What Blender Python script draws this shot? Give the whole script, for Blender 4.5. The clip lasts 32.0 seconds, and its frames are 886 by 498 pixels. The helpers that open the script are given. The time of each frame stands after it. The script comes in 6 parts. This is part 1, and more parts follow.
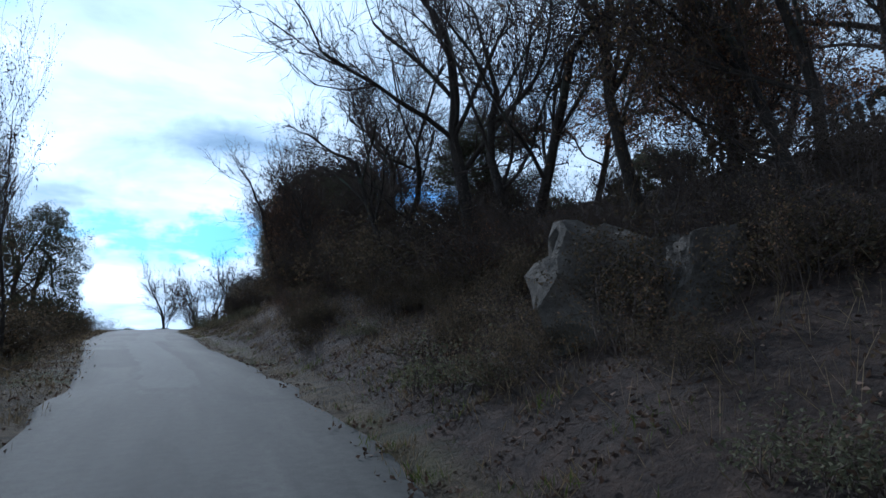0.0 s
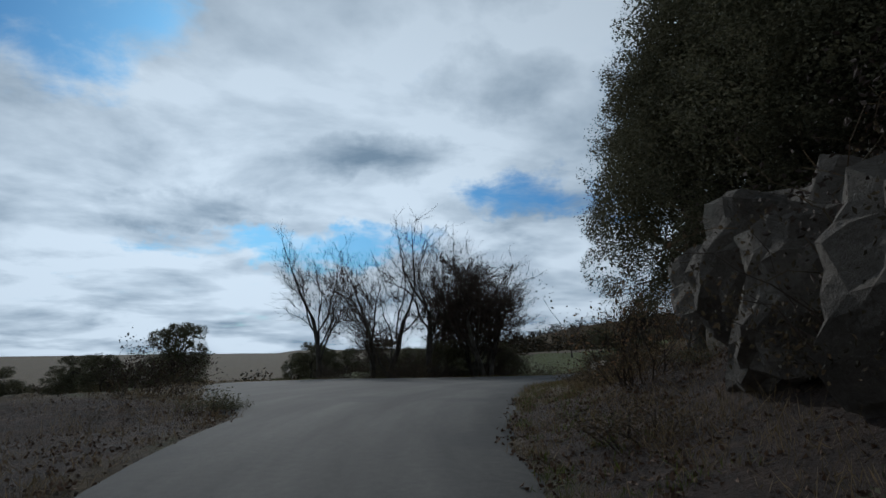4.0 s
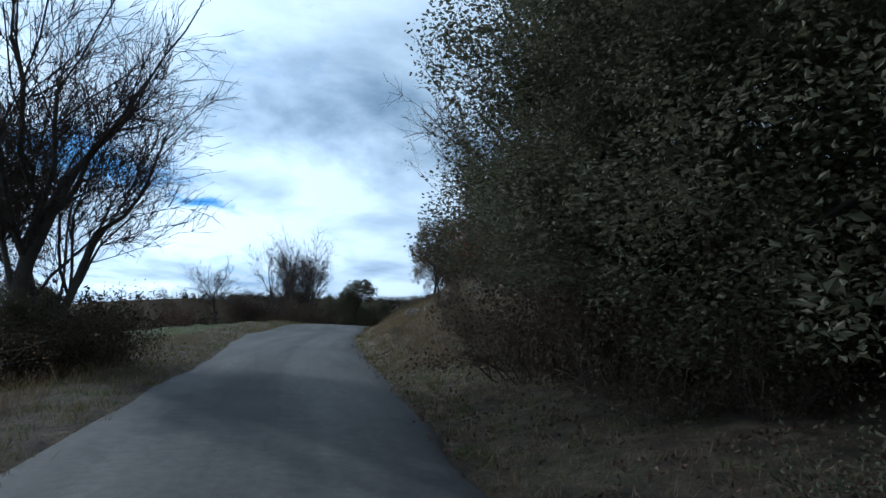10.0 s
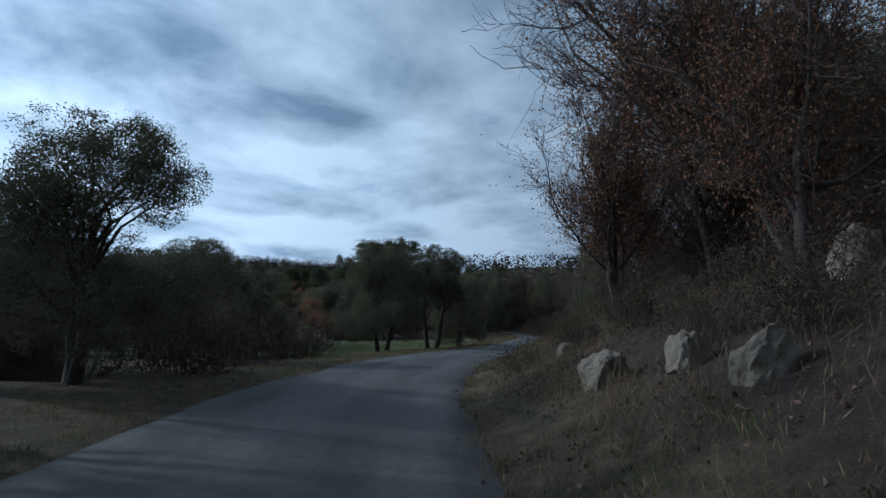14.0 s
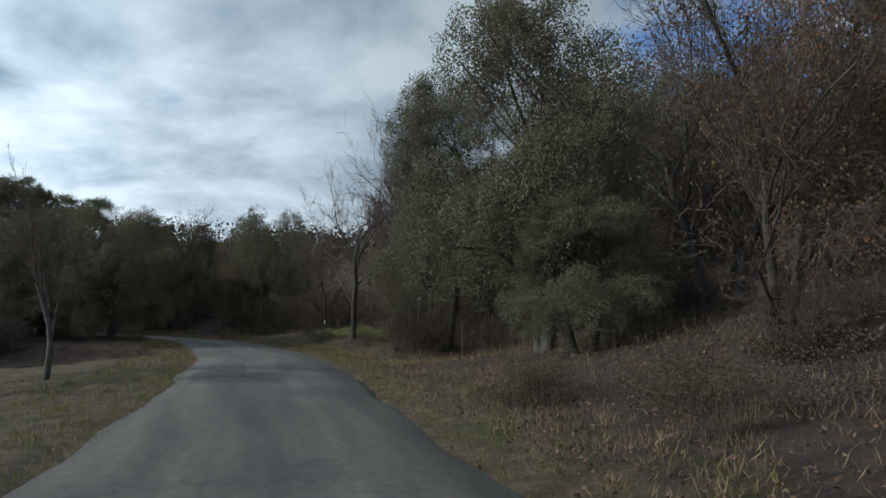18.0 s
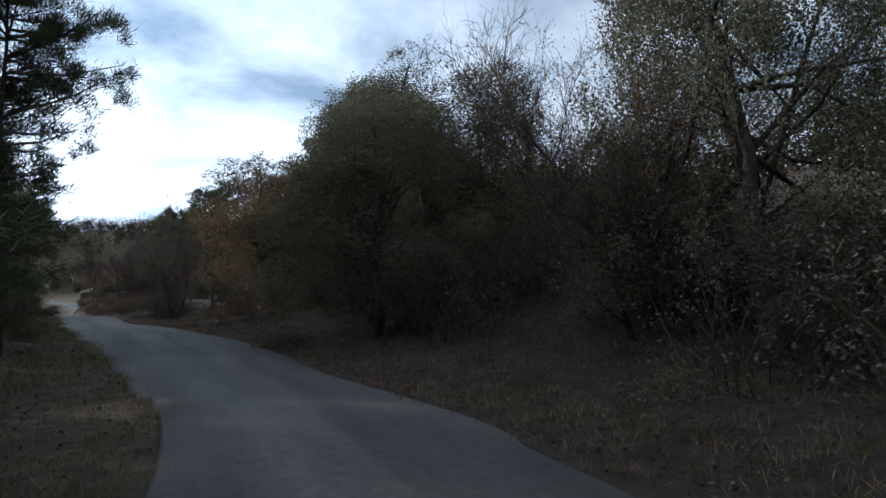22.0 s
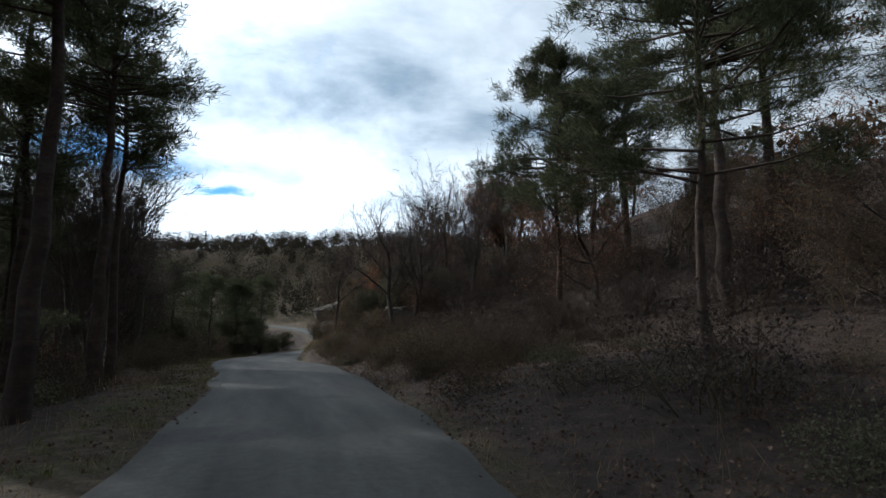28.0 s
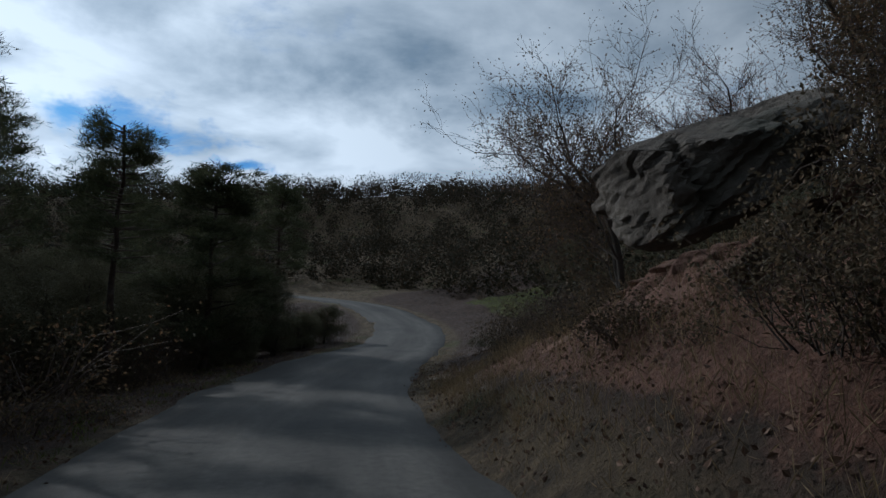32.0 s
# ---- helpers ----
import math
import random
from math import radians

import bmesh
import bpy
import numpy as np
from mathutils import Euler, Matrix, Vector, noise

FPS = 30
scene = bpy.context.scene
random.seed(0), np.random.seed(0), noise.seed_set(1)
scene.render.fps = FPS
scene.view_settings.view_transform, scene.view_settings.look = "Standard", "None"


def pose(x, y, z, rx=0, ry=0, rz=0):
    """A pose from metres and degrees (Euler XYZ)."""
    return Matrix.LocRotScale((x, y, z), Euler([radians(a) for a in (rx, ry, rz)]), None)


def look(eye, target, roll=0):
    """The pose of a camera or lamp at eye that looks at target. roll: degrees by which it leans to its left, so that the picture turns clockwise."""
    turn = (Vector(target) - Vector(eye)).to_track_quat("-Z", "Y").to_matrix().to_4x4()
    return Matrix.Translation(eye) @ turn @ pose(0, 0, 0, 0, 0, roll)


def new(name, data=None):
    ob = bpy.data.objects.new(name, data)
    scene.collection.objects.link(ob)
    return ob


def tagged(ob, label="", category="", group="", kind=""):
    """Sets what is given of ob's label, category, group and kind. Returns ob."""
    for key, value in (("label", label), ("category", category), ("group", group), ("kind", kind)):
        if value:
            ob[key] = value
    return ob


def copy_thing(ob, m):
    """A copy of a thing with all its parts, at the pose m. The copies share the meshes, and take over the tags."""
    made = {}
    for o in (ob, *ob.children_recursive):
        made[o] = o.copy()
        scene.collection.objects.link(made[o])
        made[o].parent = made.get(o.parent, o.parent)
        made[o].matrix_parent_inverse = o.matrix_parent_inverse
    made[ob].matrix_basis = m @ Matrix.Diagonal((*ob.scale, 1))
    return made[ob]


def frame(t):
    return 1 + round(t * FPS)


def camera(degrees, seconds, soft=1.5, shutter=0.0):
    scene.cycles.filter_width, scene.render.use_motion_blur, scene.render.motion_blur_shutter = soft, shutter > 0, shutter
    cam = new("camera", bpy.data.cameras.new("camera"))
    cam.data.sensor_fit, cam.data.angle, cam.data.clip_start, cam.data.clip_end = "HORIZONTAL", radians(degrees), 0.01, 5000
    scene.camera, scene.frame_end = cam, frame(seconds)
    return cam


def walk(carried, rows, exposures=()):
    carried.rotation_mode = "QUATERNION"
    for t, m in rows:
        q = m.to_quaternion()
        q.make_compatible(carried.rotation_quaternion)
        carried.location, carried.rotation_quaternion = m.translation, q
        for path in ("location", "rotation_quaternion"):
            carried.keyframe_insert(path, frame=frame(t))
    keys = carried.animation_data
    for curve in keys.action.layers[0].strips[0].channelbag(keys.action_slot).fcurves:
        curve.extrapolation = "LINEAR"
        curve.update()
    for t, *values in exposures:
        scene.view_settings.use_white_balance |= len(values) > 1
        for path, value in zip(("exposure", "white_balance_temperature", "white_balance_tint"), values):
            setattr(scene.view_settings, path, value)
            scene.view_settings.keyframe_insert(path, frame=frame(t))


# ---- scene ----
cam = camera(70.7, 32.0)
PATH = [
    (0, (0.0, 0.0, 1.3), (4.46, 8.83, 2.73), -1.2),
    (0.5, (0.65, 4.23, 1.58), (4.02, 13.52, 3.13), -0.4),
    (1, (0.93, 8.37, 1.89), (3.29, 17.95, 3.54), 0.8),
    (1.5, (0.97, 11.99, 2.18), (2.82, 21.69, 3.76), 0.9),
    (2, (0.87, 15.83, 2.37), (2.5, 25.57, 3.95), 0.2),
    (2.5, (0.7, 19.56, 2.6), (2.19, 29.32, 4.17), 0.0),
    (4.5, (1.38, 36.35, 3.37), (4.82, 45.62, 4.83), -1.5),
    (5, (2.43, 40.59, 3.49), (7.06, 49.37, 4.73), -2.0),
    (5.5, (3.82, 44.69, 3.46), (9.59, 52.78, 4.61), -0.5),
    (6, (5.98, 48.55, 3.39), (12.72, 55.89, 4.17), 0.2),
    (6.5, (8.64, 52.37, 3.27), (15.99, 59.11, 4.02), 0.2),
    (7, (11.49, 55.97, 3.12), (19.33, 62.13, 3.88), -0.2),
    (7.5, (14.71, 59.59, 3.0), (22.82, 65.36, 3.93), 1.1),
    (8, (18.16, 62.78, 2.95), (26.38, 68.36, 4.07), 2.2),
    (8.5, (22.09, 66.83, 2.95), (30.32, 72.38, 4.15), 2.6),
    (9, (26.13, 71.01, 2.99), (34.32, 76.61, 4.29), 2.7),
    (9.5, (30.34, 75.36, 3.12), (38.42, 81.08, 4.57), 3.4),
    (10, (34.43, 79.84, 3.38), (42.38, 85.7, 4.92), 2.9),
    (10.5, (38.39, 84.47, 3.78), (46.29, 90.36, 5.48), 2.1),
    (11, (42.29, 89.12, 4.08), (50.29, 94.88, 5.8), 1.1),
    (11.5, (46.47, 93.43, 4.43), (54.64, 98.9, 6.22), 1.5),
    (12, (50.86, 97.34, 4.79), (59.22, 102.56, 6.48), 0.5),
    (12.5, (55.14, 100.98, 5.1), (63.66, 105.93, 6.86), 1.1),
    (13, (58.92, 104.57, 5.41), (67.75, 108.97, 7.05), 1.0),
    (13.5, (63.09, 107.74, 5.72), (72.23, 111.56, 7.11), 1.2),
    (14, (67.33, 110.37, 5.78), (76.76, 113.51, 6.85), 2.2),
    (14.5, (71.86, 112.7, 5.73), (81.53, 115.03, 6.72), 1.3),
    (16.5, (91.1, 117.45, 5.55), (100.94, 115.94, 6.51), 2.9),
    (17, (95.71, 117.54, 5.45), (105.5, 115.77, 6.48), 1.9),
    (17.5, (100.35, 117.65, 5.38), (110.14, 115.88, 6.47), 1.0),
    (18, (104.98, 117.86, 5.39), (114.77, 116.13, 6.49), 0.8),
    (18.5, (109.58, 118.02, 5.36), (119.42, 116.56, 6.37), 0.8),
    (19, (114.28, 118.46, 5.47), (124.18, 117.4, 6.41), 0.4),
    (19.5, (118.55, 119.26, 5.5), (128.48, 118.47, 6.33), 0.3),
    (20, (122.34, 119.6, 5.34), (132.29, 119.29, 6.25), -0.2),
    (20.5, (126.3, 120.35, 5.29), (136.26, 120.45, 6.15), -0.2),
    (21, (129.99, 121.31, 5.27), (139.93, 122.05, 6.14), -0.3),
    (21.5, (133.82, 122.38, 5.3), (143.62, 124.22, 6.07), -0.4),
    (22, (137.24, 123.98, 5.33), (146.72, 127.07, 6.0), -0.8),
    (22.5, (140.26, 126.45, 5.35), (149.47, 130.27, 6.18), -0.0),
    (23, (142.8, 128.64, 5.39), (151.55, 133.36, 6.42), 1.5),
    (23.5, (145.28, 131.16, 5.37), (153.71, 136.41, 6.52), 0.6),
    (24, (147.56, 133.64, 5.37), (155.67, 139.39, 6.5), 0.2),
    (24.5, (149.66, 135.92, 5.48), (157.53, 141.99, 6.58), 1.3),
    (25, (151.75, 138.38, 5.52), (159.55, 144.55, 6.55), 1.9),
    (25.5, (153.69, 140.73, 5.57), (161.52, 146.88, 6.56), 1.9),
    (27.5, (163.36, 151.82, 5.03), (171.23, 157.88, 6.24), -0.5),
    (28, (165.93, 154.76, 5.04), (173.73, 160.9, 6.23), 0.7),
    (28.5, (168.35, 157.78, 5.09), (176.05, 164.05, 6.21), 1.4),
    (29, (170.85, 160.81, 5.09), (178.39, 167.29, 6.12), 0.6),
    (29.5, (173.35, 163.9, 5.05), (180.73, 170.58, 5.99), 0.1),
    (30, (175.64, 167.14, 4.96), (182.79, 174.07, 5.84), -0.3),
    (30.5, (177.74, 170.45, 4.84), (184.77, 177.5, 5.75), 0.0),
    (31, (179.73, 173.66, 4.72), (186.8, 180.68, 5.58), -0.3),
    (31.5, (181.62, 176.37, 4.6), (188.94, 183.12, 5.49), 0.8),
    (32, (183.79, 179.22, 4.56), (191.43, 185.62, 5.35), 1.1),
]
EXPOSURES = [(0.0, -0.6, 4900, 8), (1.0, -1.0, 5400, 9), (2.5, -1.3, 5700, 8), (5.0, -1.7, 5200, 7), (6.0, -1.8, 4700, 5), (7.5, -0.9, 4900, 5), (9.0, -0.65, 4900, 5), (10.0, -0.6, 5000, 5), (12.0, -0.9, 5000, 4), (14.0, -0.8, 4900, 5), (17.0, -0.05, 5300, 5), (18.0, -0.1, 5700, 5), (19.0, 0.3, 5600, 8), (20.0, 0.2, 5500, 10), (21.0, 0.5, 5400, 11), (22.0, 0.15, 5400, 11), (23.0, -0.6, 5400, 10), (25.0, -0.65, 5500, 10), (28.0, -0.15, 5800, 9), (29.0, -0.65, 5700, 9), (30.0, -0.85, 5500, 10), (32.0, -1.1, 5500, 9)]
walk(cam, [(t, look(eye, target, roll)) for t, eye, target, roll in PATH], EXPOSURES)

# ---- sky, sun and exposure ----
SUN_AZ, SUN_EL = 3.0, 26.0          # degrees left of +y, degrees over the horizon
world = bpy.data.worlds.new("sky")
scene.world = world
world.use_nodes = True
wn, wl = world.node_tree.nodes, world.node_tree.links
wn.clear()


def wnode(kind, **values):
    n = wn.new(kind)
    for k, v in values.items():
        n.inputs[k].default_value = v
    return n


sky = wn.new("ShaderNodeTexSky")
sky.sky_type, sky.sun_disc = "NISHITA", False
sky.sun_elevation, sky.sun_rotation = radians(SUN_EL), radians(-SUN_AZ)
coord = wn.new("ShaderNodeTexCoord")
split = wn.new("ShaderNodeSeparateXYZ")
wl.new(coord.outputs["Generated"], split.inputs[0])
lift = wn.new("ShaderNodeMath")
lift.operation = "ADD"
lift.inputs[1].default_value = 0.16
wl.new(split.outputs["Z"], lift.inputs[0])
deck = []
for axis in "XY":
    n = wn.new("ShaderNodeMath")
    n.operation = "DIVIDE"
    wl.new(split.outputs[axis], n.inputs[0])
    wl.new(lift.outputs[0], n.inputs[1])
    deck.append(n)
plane = wn.new("ShaderNodeCombineXYZ")
wl.new(deck[0].outputs[0], plane.inputs[0])
wl.new(deck[1].outputs[0], plane.inputs[1])


def wmath(how, a, b=None, c=None):
    n = wn.new("ShaderNodeMath")
    n.operation = how
    for k, v in enumerate((a, b, c)):
        if isinstance(v, (int, float)):
            n.inputs[k].default_value = v
        elif v is not None:
            wl.new(v, n.inputs[k])
    return n.outputs[0]


big = wnode("ShaderNodeTexNoise", Scale=1.15, Detail=7.0, Roughness=0.5, Distortion=0.1)
wl.new(plane.outputs[0], big.inputs["Vector"])
belly = wnode("ShaderNodeTexNoise", Scale=1.35, Detail=7.0, Roughness=0.55, Distortion=0.25)
wl.new(plane.outputs[0], belly.inputs["Vector"])
# bearing to the right of +y and height over the horizon in degrees, frayed by the clouds' own noise
fray = wnode("ShaderNodeTexNoise", Scale=7.0, Detail=5.0, Roughness=0.6)
wl.new(coord.outputs["Generated"], fray.inputs["Vector"])
frayed = wn.new("ShaderNodeSeparateColor")
wl.new(fray.outputs["Color"], frayed.inputs[0])
bearing = wmath("ADD", wmath("MULTIPLY", wmath("ARCTAN2", split.outputs["X"], split.outputs["Y"]), 57.3), wmath("MULTIPLY_ADD", frayed.outputs[0], 16.0, -8.0))
rise = wmath("ADD", wmath("MULTIPLY", wmath("ARCSINE", split.outputs["Z"]), 57.3), wmath("MULTIPLY_ADD", frayed.outputs[1], 9.0, -4.5))


def masses(rows):
    """Soft lobes of sky added up: bearing, rise, half width, half height, weight."""
    total = 0.0
    for u, v, ru, rv, weight in rows:
        a = wmath("POWER", wmath("MULTIPLY_ADD", bearing, 1 / ru, -u / ru), 2.0)
        lobe = wmath("MULTIPLY_ADD", wmath("POWER", wmath("MULTIPLY_ADD", rise, 1 / rv, -v / rv), 2.0), -1.0, wmath("SUBTRACT", 1.0, a))
        total = wmath("MULTIPLY_ADD", wmath("MAXIMUM", lobe, 0.0), weight, total)
    return total


gaps = masses(((25, 13.5, 11, 2.2, 0.34), (31, 10.5, 7, 1.5, 0.28), (2, 9.0, 16, 2.0, 0.38), (-20, 27, 15, 8, 0.36), (126, 23, 18, 9, 0.33), (-60, 30, 25, 12, 0.2)))
banks = masses(((42, 24, 14, 9, 0.16), (74, 30, 26, 15, 0.16), (20, 24, 9, 3.5, 0.10), (8, 17, 11, 2.5, 0.13), (27, 35, 16, 7, 0.12), (-8, 12, 10, 1.5, 0.10), (60, 16, 10, 4, 0.08)))
cover = wn.new("ShaderNodeValToRGB")
cover.color_ramp.elements[0].position, cover.color_ramp.elements[1].position = 0.16, 0.44
cover.color_ramp.interpolation = "EASE"
wisp = wnode("ShaderNodeTexNoise", Scale=5.0, Detail=8.0, Roughness=0.62, Distortion=0.3)
wl.new(plane.outputs[0], wisp.inputs["Vector"])
wl.new(wmath("SUBTRACT", wmath("MULTIPLY_ADD", wisp.outputs["Fac"], 0.5, wmath("MULTIPLY_ADD", big.outputs["Fac"], 0.8, -0.11)), gaps), cover.inputs["Fac"])
tone = wn.new("ShaderNodeValToRGB")
for e, (p, c) in zip(tone.color_ramp.elements, ((0.44, (0.92, 0.98, 1.0, 1)), (0.72, (0.27, 0.35, 0.42, 1)))):
    e.position, e.color = p, c
wl.new(wmath("ADD", belly.outputs["Fac"], banks), tone.inputs["Fac"])
# clouds are brighter round the veiled sun
sunward = wn.new("ShaderNodeVectorMath")
sunward.operation = "DOT_PRODUCT"
wl.new(coord.outputs["Generated"], sunward.inputs[0])
SUN_WAY = Vector((-math.sin(radians(SUN_AZ)) * math.cos(radians(SUN_EL)), math.cos(radians(SUN_AZ)) * math.cos(radians(SUN_EL)), math.sin(radians(SUN_EL))))
sunward.inputs[1].default_value = SUN_WAY
glow = wn.new("ShaderNodeMapRange")
for k, v in (("From Min", -0.2), ("From Max", 1.0), ("To Min", 0.0), ("To Max", 1.0)):
    glow.inputs[k].default_value = v
wl.new(sunward.outputs["Value"], glow.inputs["Value"])
steep = wn.new("ShaderNodeMath")
steep.operation = "POWER"
steep.inputs[1].default_value = 1.7
wl.new(glow.outputs[0], steep.inputs[0])
lit = wn.new("ShaderNodeMath")
lit.operation = "MULTIPLY_ADD"
lit.inputs[1].default_value, lit.inputs[2].default_value = 1.6, 0.58
wl.new(steep.outputs[0], lit.inputs[0])
thick = wn.new("ShaderNodeMapRange")                    # the deck is dimmed overhead, out of view, to weaken its light on the ground
for k, v in (("From Min", 0.15), ("From Max", 0.85), ("To Min", 1.1), ("To Max", 0.6)):
    thick.inputs[k].default_value = v
wl.new(split.outputs["Z"], thick.inputs["Value"])
shaded = wn.new("ShaderNodeMath")
shaded.operation = "MULTIPLY"
wl.new(lit.outputs[0], shaded.inputs[0])
wl.new(thick.outputs[0], shaded.inputs[1])
cloud = wn.new("ShaderNodeVectorMath")
cloud.operation = "SCALE"
wl.new(tone.outputs["Color"], cloud.inputs[0])
wl.new(shaded.outputs[0], cloud.inputs["Scale"])
blue = wn.new("ShaderNodeVectorMath")
blue.operation = "MULTIPLY"
blue.inputs[1].default_value = (0.040, 0.090, 0.145)
wl.new(sky.outputs[0], blue.inputs[0])
both = wn.new("ShaderNodeMix")
both.data_type = "RGBA"
wl.new(cover.outputs["Color"], both.inputs["Factor"])
wl.new(blue.outputs[0], both.inputs["A"])
wl.new(cloud.outputs[0], both.inputs["B"])
back = wnode("ShaderNodeBackground", Strength=1.0)
wl.new(both.outputs["Result"], back.inputs["Color"])
wl.new(back.outputs[0], wn.new("ShaderNodeOutputWorld").inputs[0])

sun = new("sun", bpy.data.lights.new("sun", "SUN"))
sun.data.energy, sun.data.angle, sun.data.color = 3.2, radians(1.2), (1.0, 0.92, 0.80)
sun.matrix_world = look(SUN_WAY * 50, (0, 0, 0))

# ---- materials ----


def ramp(nodes, stops):
    r = nodes.new("ShaderNodeValToRGB")
    while len(r.color_ramp.elements) < len(stops):
        r.color_ramp.elements.new(0.5)
    for e, (p, c) in zip(r.color_ramp.elements, stops):
        e.position, e.color = p, (*c, 1)
    return r


def noise_node(nodes, links, vec, scale, detail=5.0, rough=0.6):
    n = nodes.new("ShaderNodeTexNoise")
    n.inputs["Scale"].default_value, n.inputs["Detail"].default_value, n.inputs["Roughness"].default_value = scale, detail, rough
    links.new(vec, n.inputs["Vector"])
    return n.outputs["Fac"]


def mixed(nodes, links, fac, a, b, how="MIX"):
    m = nodes.new("ShaderNodeMix")
    m.data_type, m.blend_type = "RGBA", how
    for sock, v in ((m.inputs["Factor"], fac), (m.inputs["A"], a), (m.inputs["B"], b)):
        if isinstance(v, (int, float)):
            sock.default_value = v
        elif isinstance(v, tuple):
            sock.default_value = (*v, 1)
        else:
            links.new(v, sock)
    return m.outputs["Result"]


def material(name):
    m = bpy.data.materials.new(name)
    m.use_nodes = True
    return m, m.node_tree.nodes, m.node_tree.links, m.node_tree.nodes["Principled BSDF"]


def surface(name, stops, scale, fine, rough=0.9, bump=0.4, depth=0.02, stain=None, each=0.0):
    """A rough natural surface: colours along a noise, a finer grain, stains and relief."""
    m, n, l, p = material(name)
    at = n.new("ShaderNodeTexCoord").outputs["Object"]
    colour = ramp(n, stops)
    l.new(noise_node(n, l, at, scale), colour.inputs["Fac"])
    grain = noise_node(n, l, at, fine, 8.0, 0.7)
    shade = ramp(n, ((0.3, (0.62, 0.62, 0.62)), (0.72, (1.25, 1.25, 1.25))))
    l.new(grain, shade.inputs["Fac"])
    out = mixed(n, l, 1.0, colour.outputs["Color"], shade.outputs["Color"], "MULTIPLY")
    if stain:
        spots = ramp(n, ((0.55, (0, 0, 0)), (0.68, (1, 1, 1))))
        l.new(noise_node(n, l, at, scale * 0.45, 4.0), spots.inputs["Fac"])
        out = mixed(n, l, spots.outputs["Color"], out, stain)
    if each:
        own = n.new("ShaderNodeObjectInfo")
        hue = n.new("ShaderNodeMapRange")
        hue.inputs["To Min"].default_value, hue.inputs["To Max"].default_value = 1 - each, 1 + each
        l.new(own.outputs["Random"], hue.inputs["Value"])
        v = n.new("ShaderNodeVectorMath")
        v.operation = "SCALE"
        l.new(out, v.inputs[0])
        l.new(hue.outputs[0], v.inputs["Scale"])
        out = v.outputs[0]
    l.new(out, p.inputs["Base Color"])
    p.inputs["Roughness"].default_value = rough
    b = n.new("ShaderNodeBump")
    b.inputs["Strength"].default_value, b.inputs["Distance"].default_value = bump, depth
    l.new(grain, b.inputs["Height"])
    l.new(b.outputs[0], p.inputs["Normal"])
    return m


def foliage(name, stops, rough=0.6, through_it=0.25, each=0.15):
    """Leaves that differ one by one and let some light through."""
    m, n, l, p = material(name)
    geo = n.new("ShaderNodeNewGeometry")
    colour = ramp(n, stops)
    l.new(geo.outputs["Random Per Island"], colour.inputs["Fac"])
    own = n.new("ShaderNodeObjectInfo")
    r = n.new("ShaderNodeMapRange")
    r.inputs["To Min"].default_value, r.inputs["To Max"].default_value = 1 - each, 1 + each
    l.new(own.outputs["Random"], r.inputs["Value"])
    v = n.new("ShaderNodeVectorMath")
    v.operation = "SCALE"
    l.new(colour.outputs["Color"], v.inputs[0])
    l.new(r.outputs[0], v.inputs["Scale"])
    l.new(v.outputs[0], p.inputs["Base Color"])
    p.inputs["Roughness"].default_value = max(rough, 0.75)
    p.inputs["Specular IOR Level"].default_value = 0.2
    t = n.new("ShaderNodeBsdfTranslucent")
    l.new(v.outputs[0], t.inputs["Color"])
    s = n.new("ShaderNodeMixShader")
    s.inputs[0].default_value = through_it
    l.new(p.outputs[0], s.inputs[1])
    l.new(t.outputs[0], s.inputs[2])
    l.new(s.outputs[0], n["Material Output"].inputs["Surface"])
    return m


BARK_DARK = surface("dark_bark", ((0.3, (0.030, 0.024, 0.019)), (0.7, (0.082, 0.067, 0.054))), 3.0, 30, 0.95, 0.8, 0.02, (0.101, 0.112, 0.079), 0.25)
BARK_GREY = surface("grey_bark", ((0.3, (0.050, 0.044, 0.038)), (0.7, (0.134, 0.118, 0.101))), 3.0, 26, 0.95, 0.8, 0.02, (0.118, 0.126, 0.084), 0.25)
BARK_PINE = surface("pine_bark", ((0.3, (0.035, 0.026, 0.021)), (0.7, (0.095, 0.06, 0.043))), 5.0, 22, 0.95, 0.9, 0.03, (0.10, 0.08, 0.07), 0.2)
TWIG = surface("twig_bark", ((0.3, (0.047, 0.034, 0.028)), (0.7, (0.122, 0.089, 0.070))), 2.0, 20, 0.95, 0.3, 0.01, None, 0.3)
OAK_LEAF = foliage("evergreen_oak_leaf", ((0.0, (0.072, 0.072, 0.042)), (0.5, (0.124, 0.120, 0.072)), (1.0, (0.190, 0.175, 0.113))), 0.8, 0.3)
BROWN_LEAF = foliage("dry_oak_leaf", ((0.0, (0.112, 0.051, 0.029)), (0.5, (0.240, 0.115, 0.058)), (1.0, (0.416, 0.240, 0.136))), 0.7, 0.45)
MIX_LEAF = foliage("thinning_leaf", ((0.0, (0.072, 0.058, 0.034)), (0.5, (0.128, 0.098, 0.056)), (1.0, (0.235, 0.138, 0.078))), 0.7, 0.4)
NEEDLE = foliage("pine_needle", ((0.0, (0.052, 0.063, 0.034)), (0.6, (0.098, 0.109, 0.057)), (1.0, (0.161, 0.161, 0.086))), 0.8, 0.25)
SHRUB_LEAF = foliage("shrub_leaf", ((0.0, (0.046, 0.038, 0.026)), (0.5, (0.085, 0.069, 0.043)), (1.0, (0.150, 0.105, 0.065))), 0.75, 0.35, 0.3)
GRASS_DRY = foliage("dry_grass", ((0.0, (0.108, 0.084, 0.048)), (0.5, (0.218, 0.163, 0.088)), (1.0, (0.38, 0.278, 0.165))), 0.8, 0.25, 0.1)
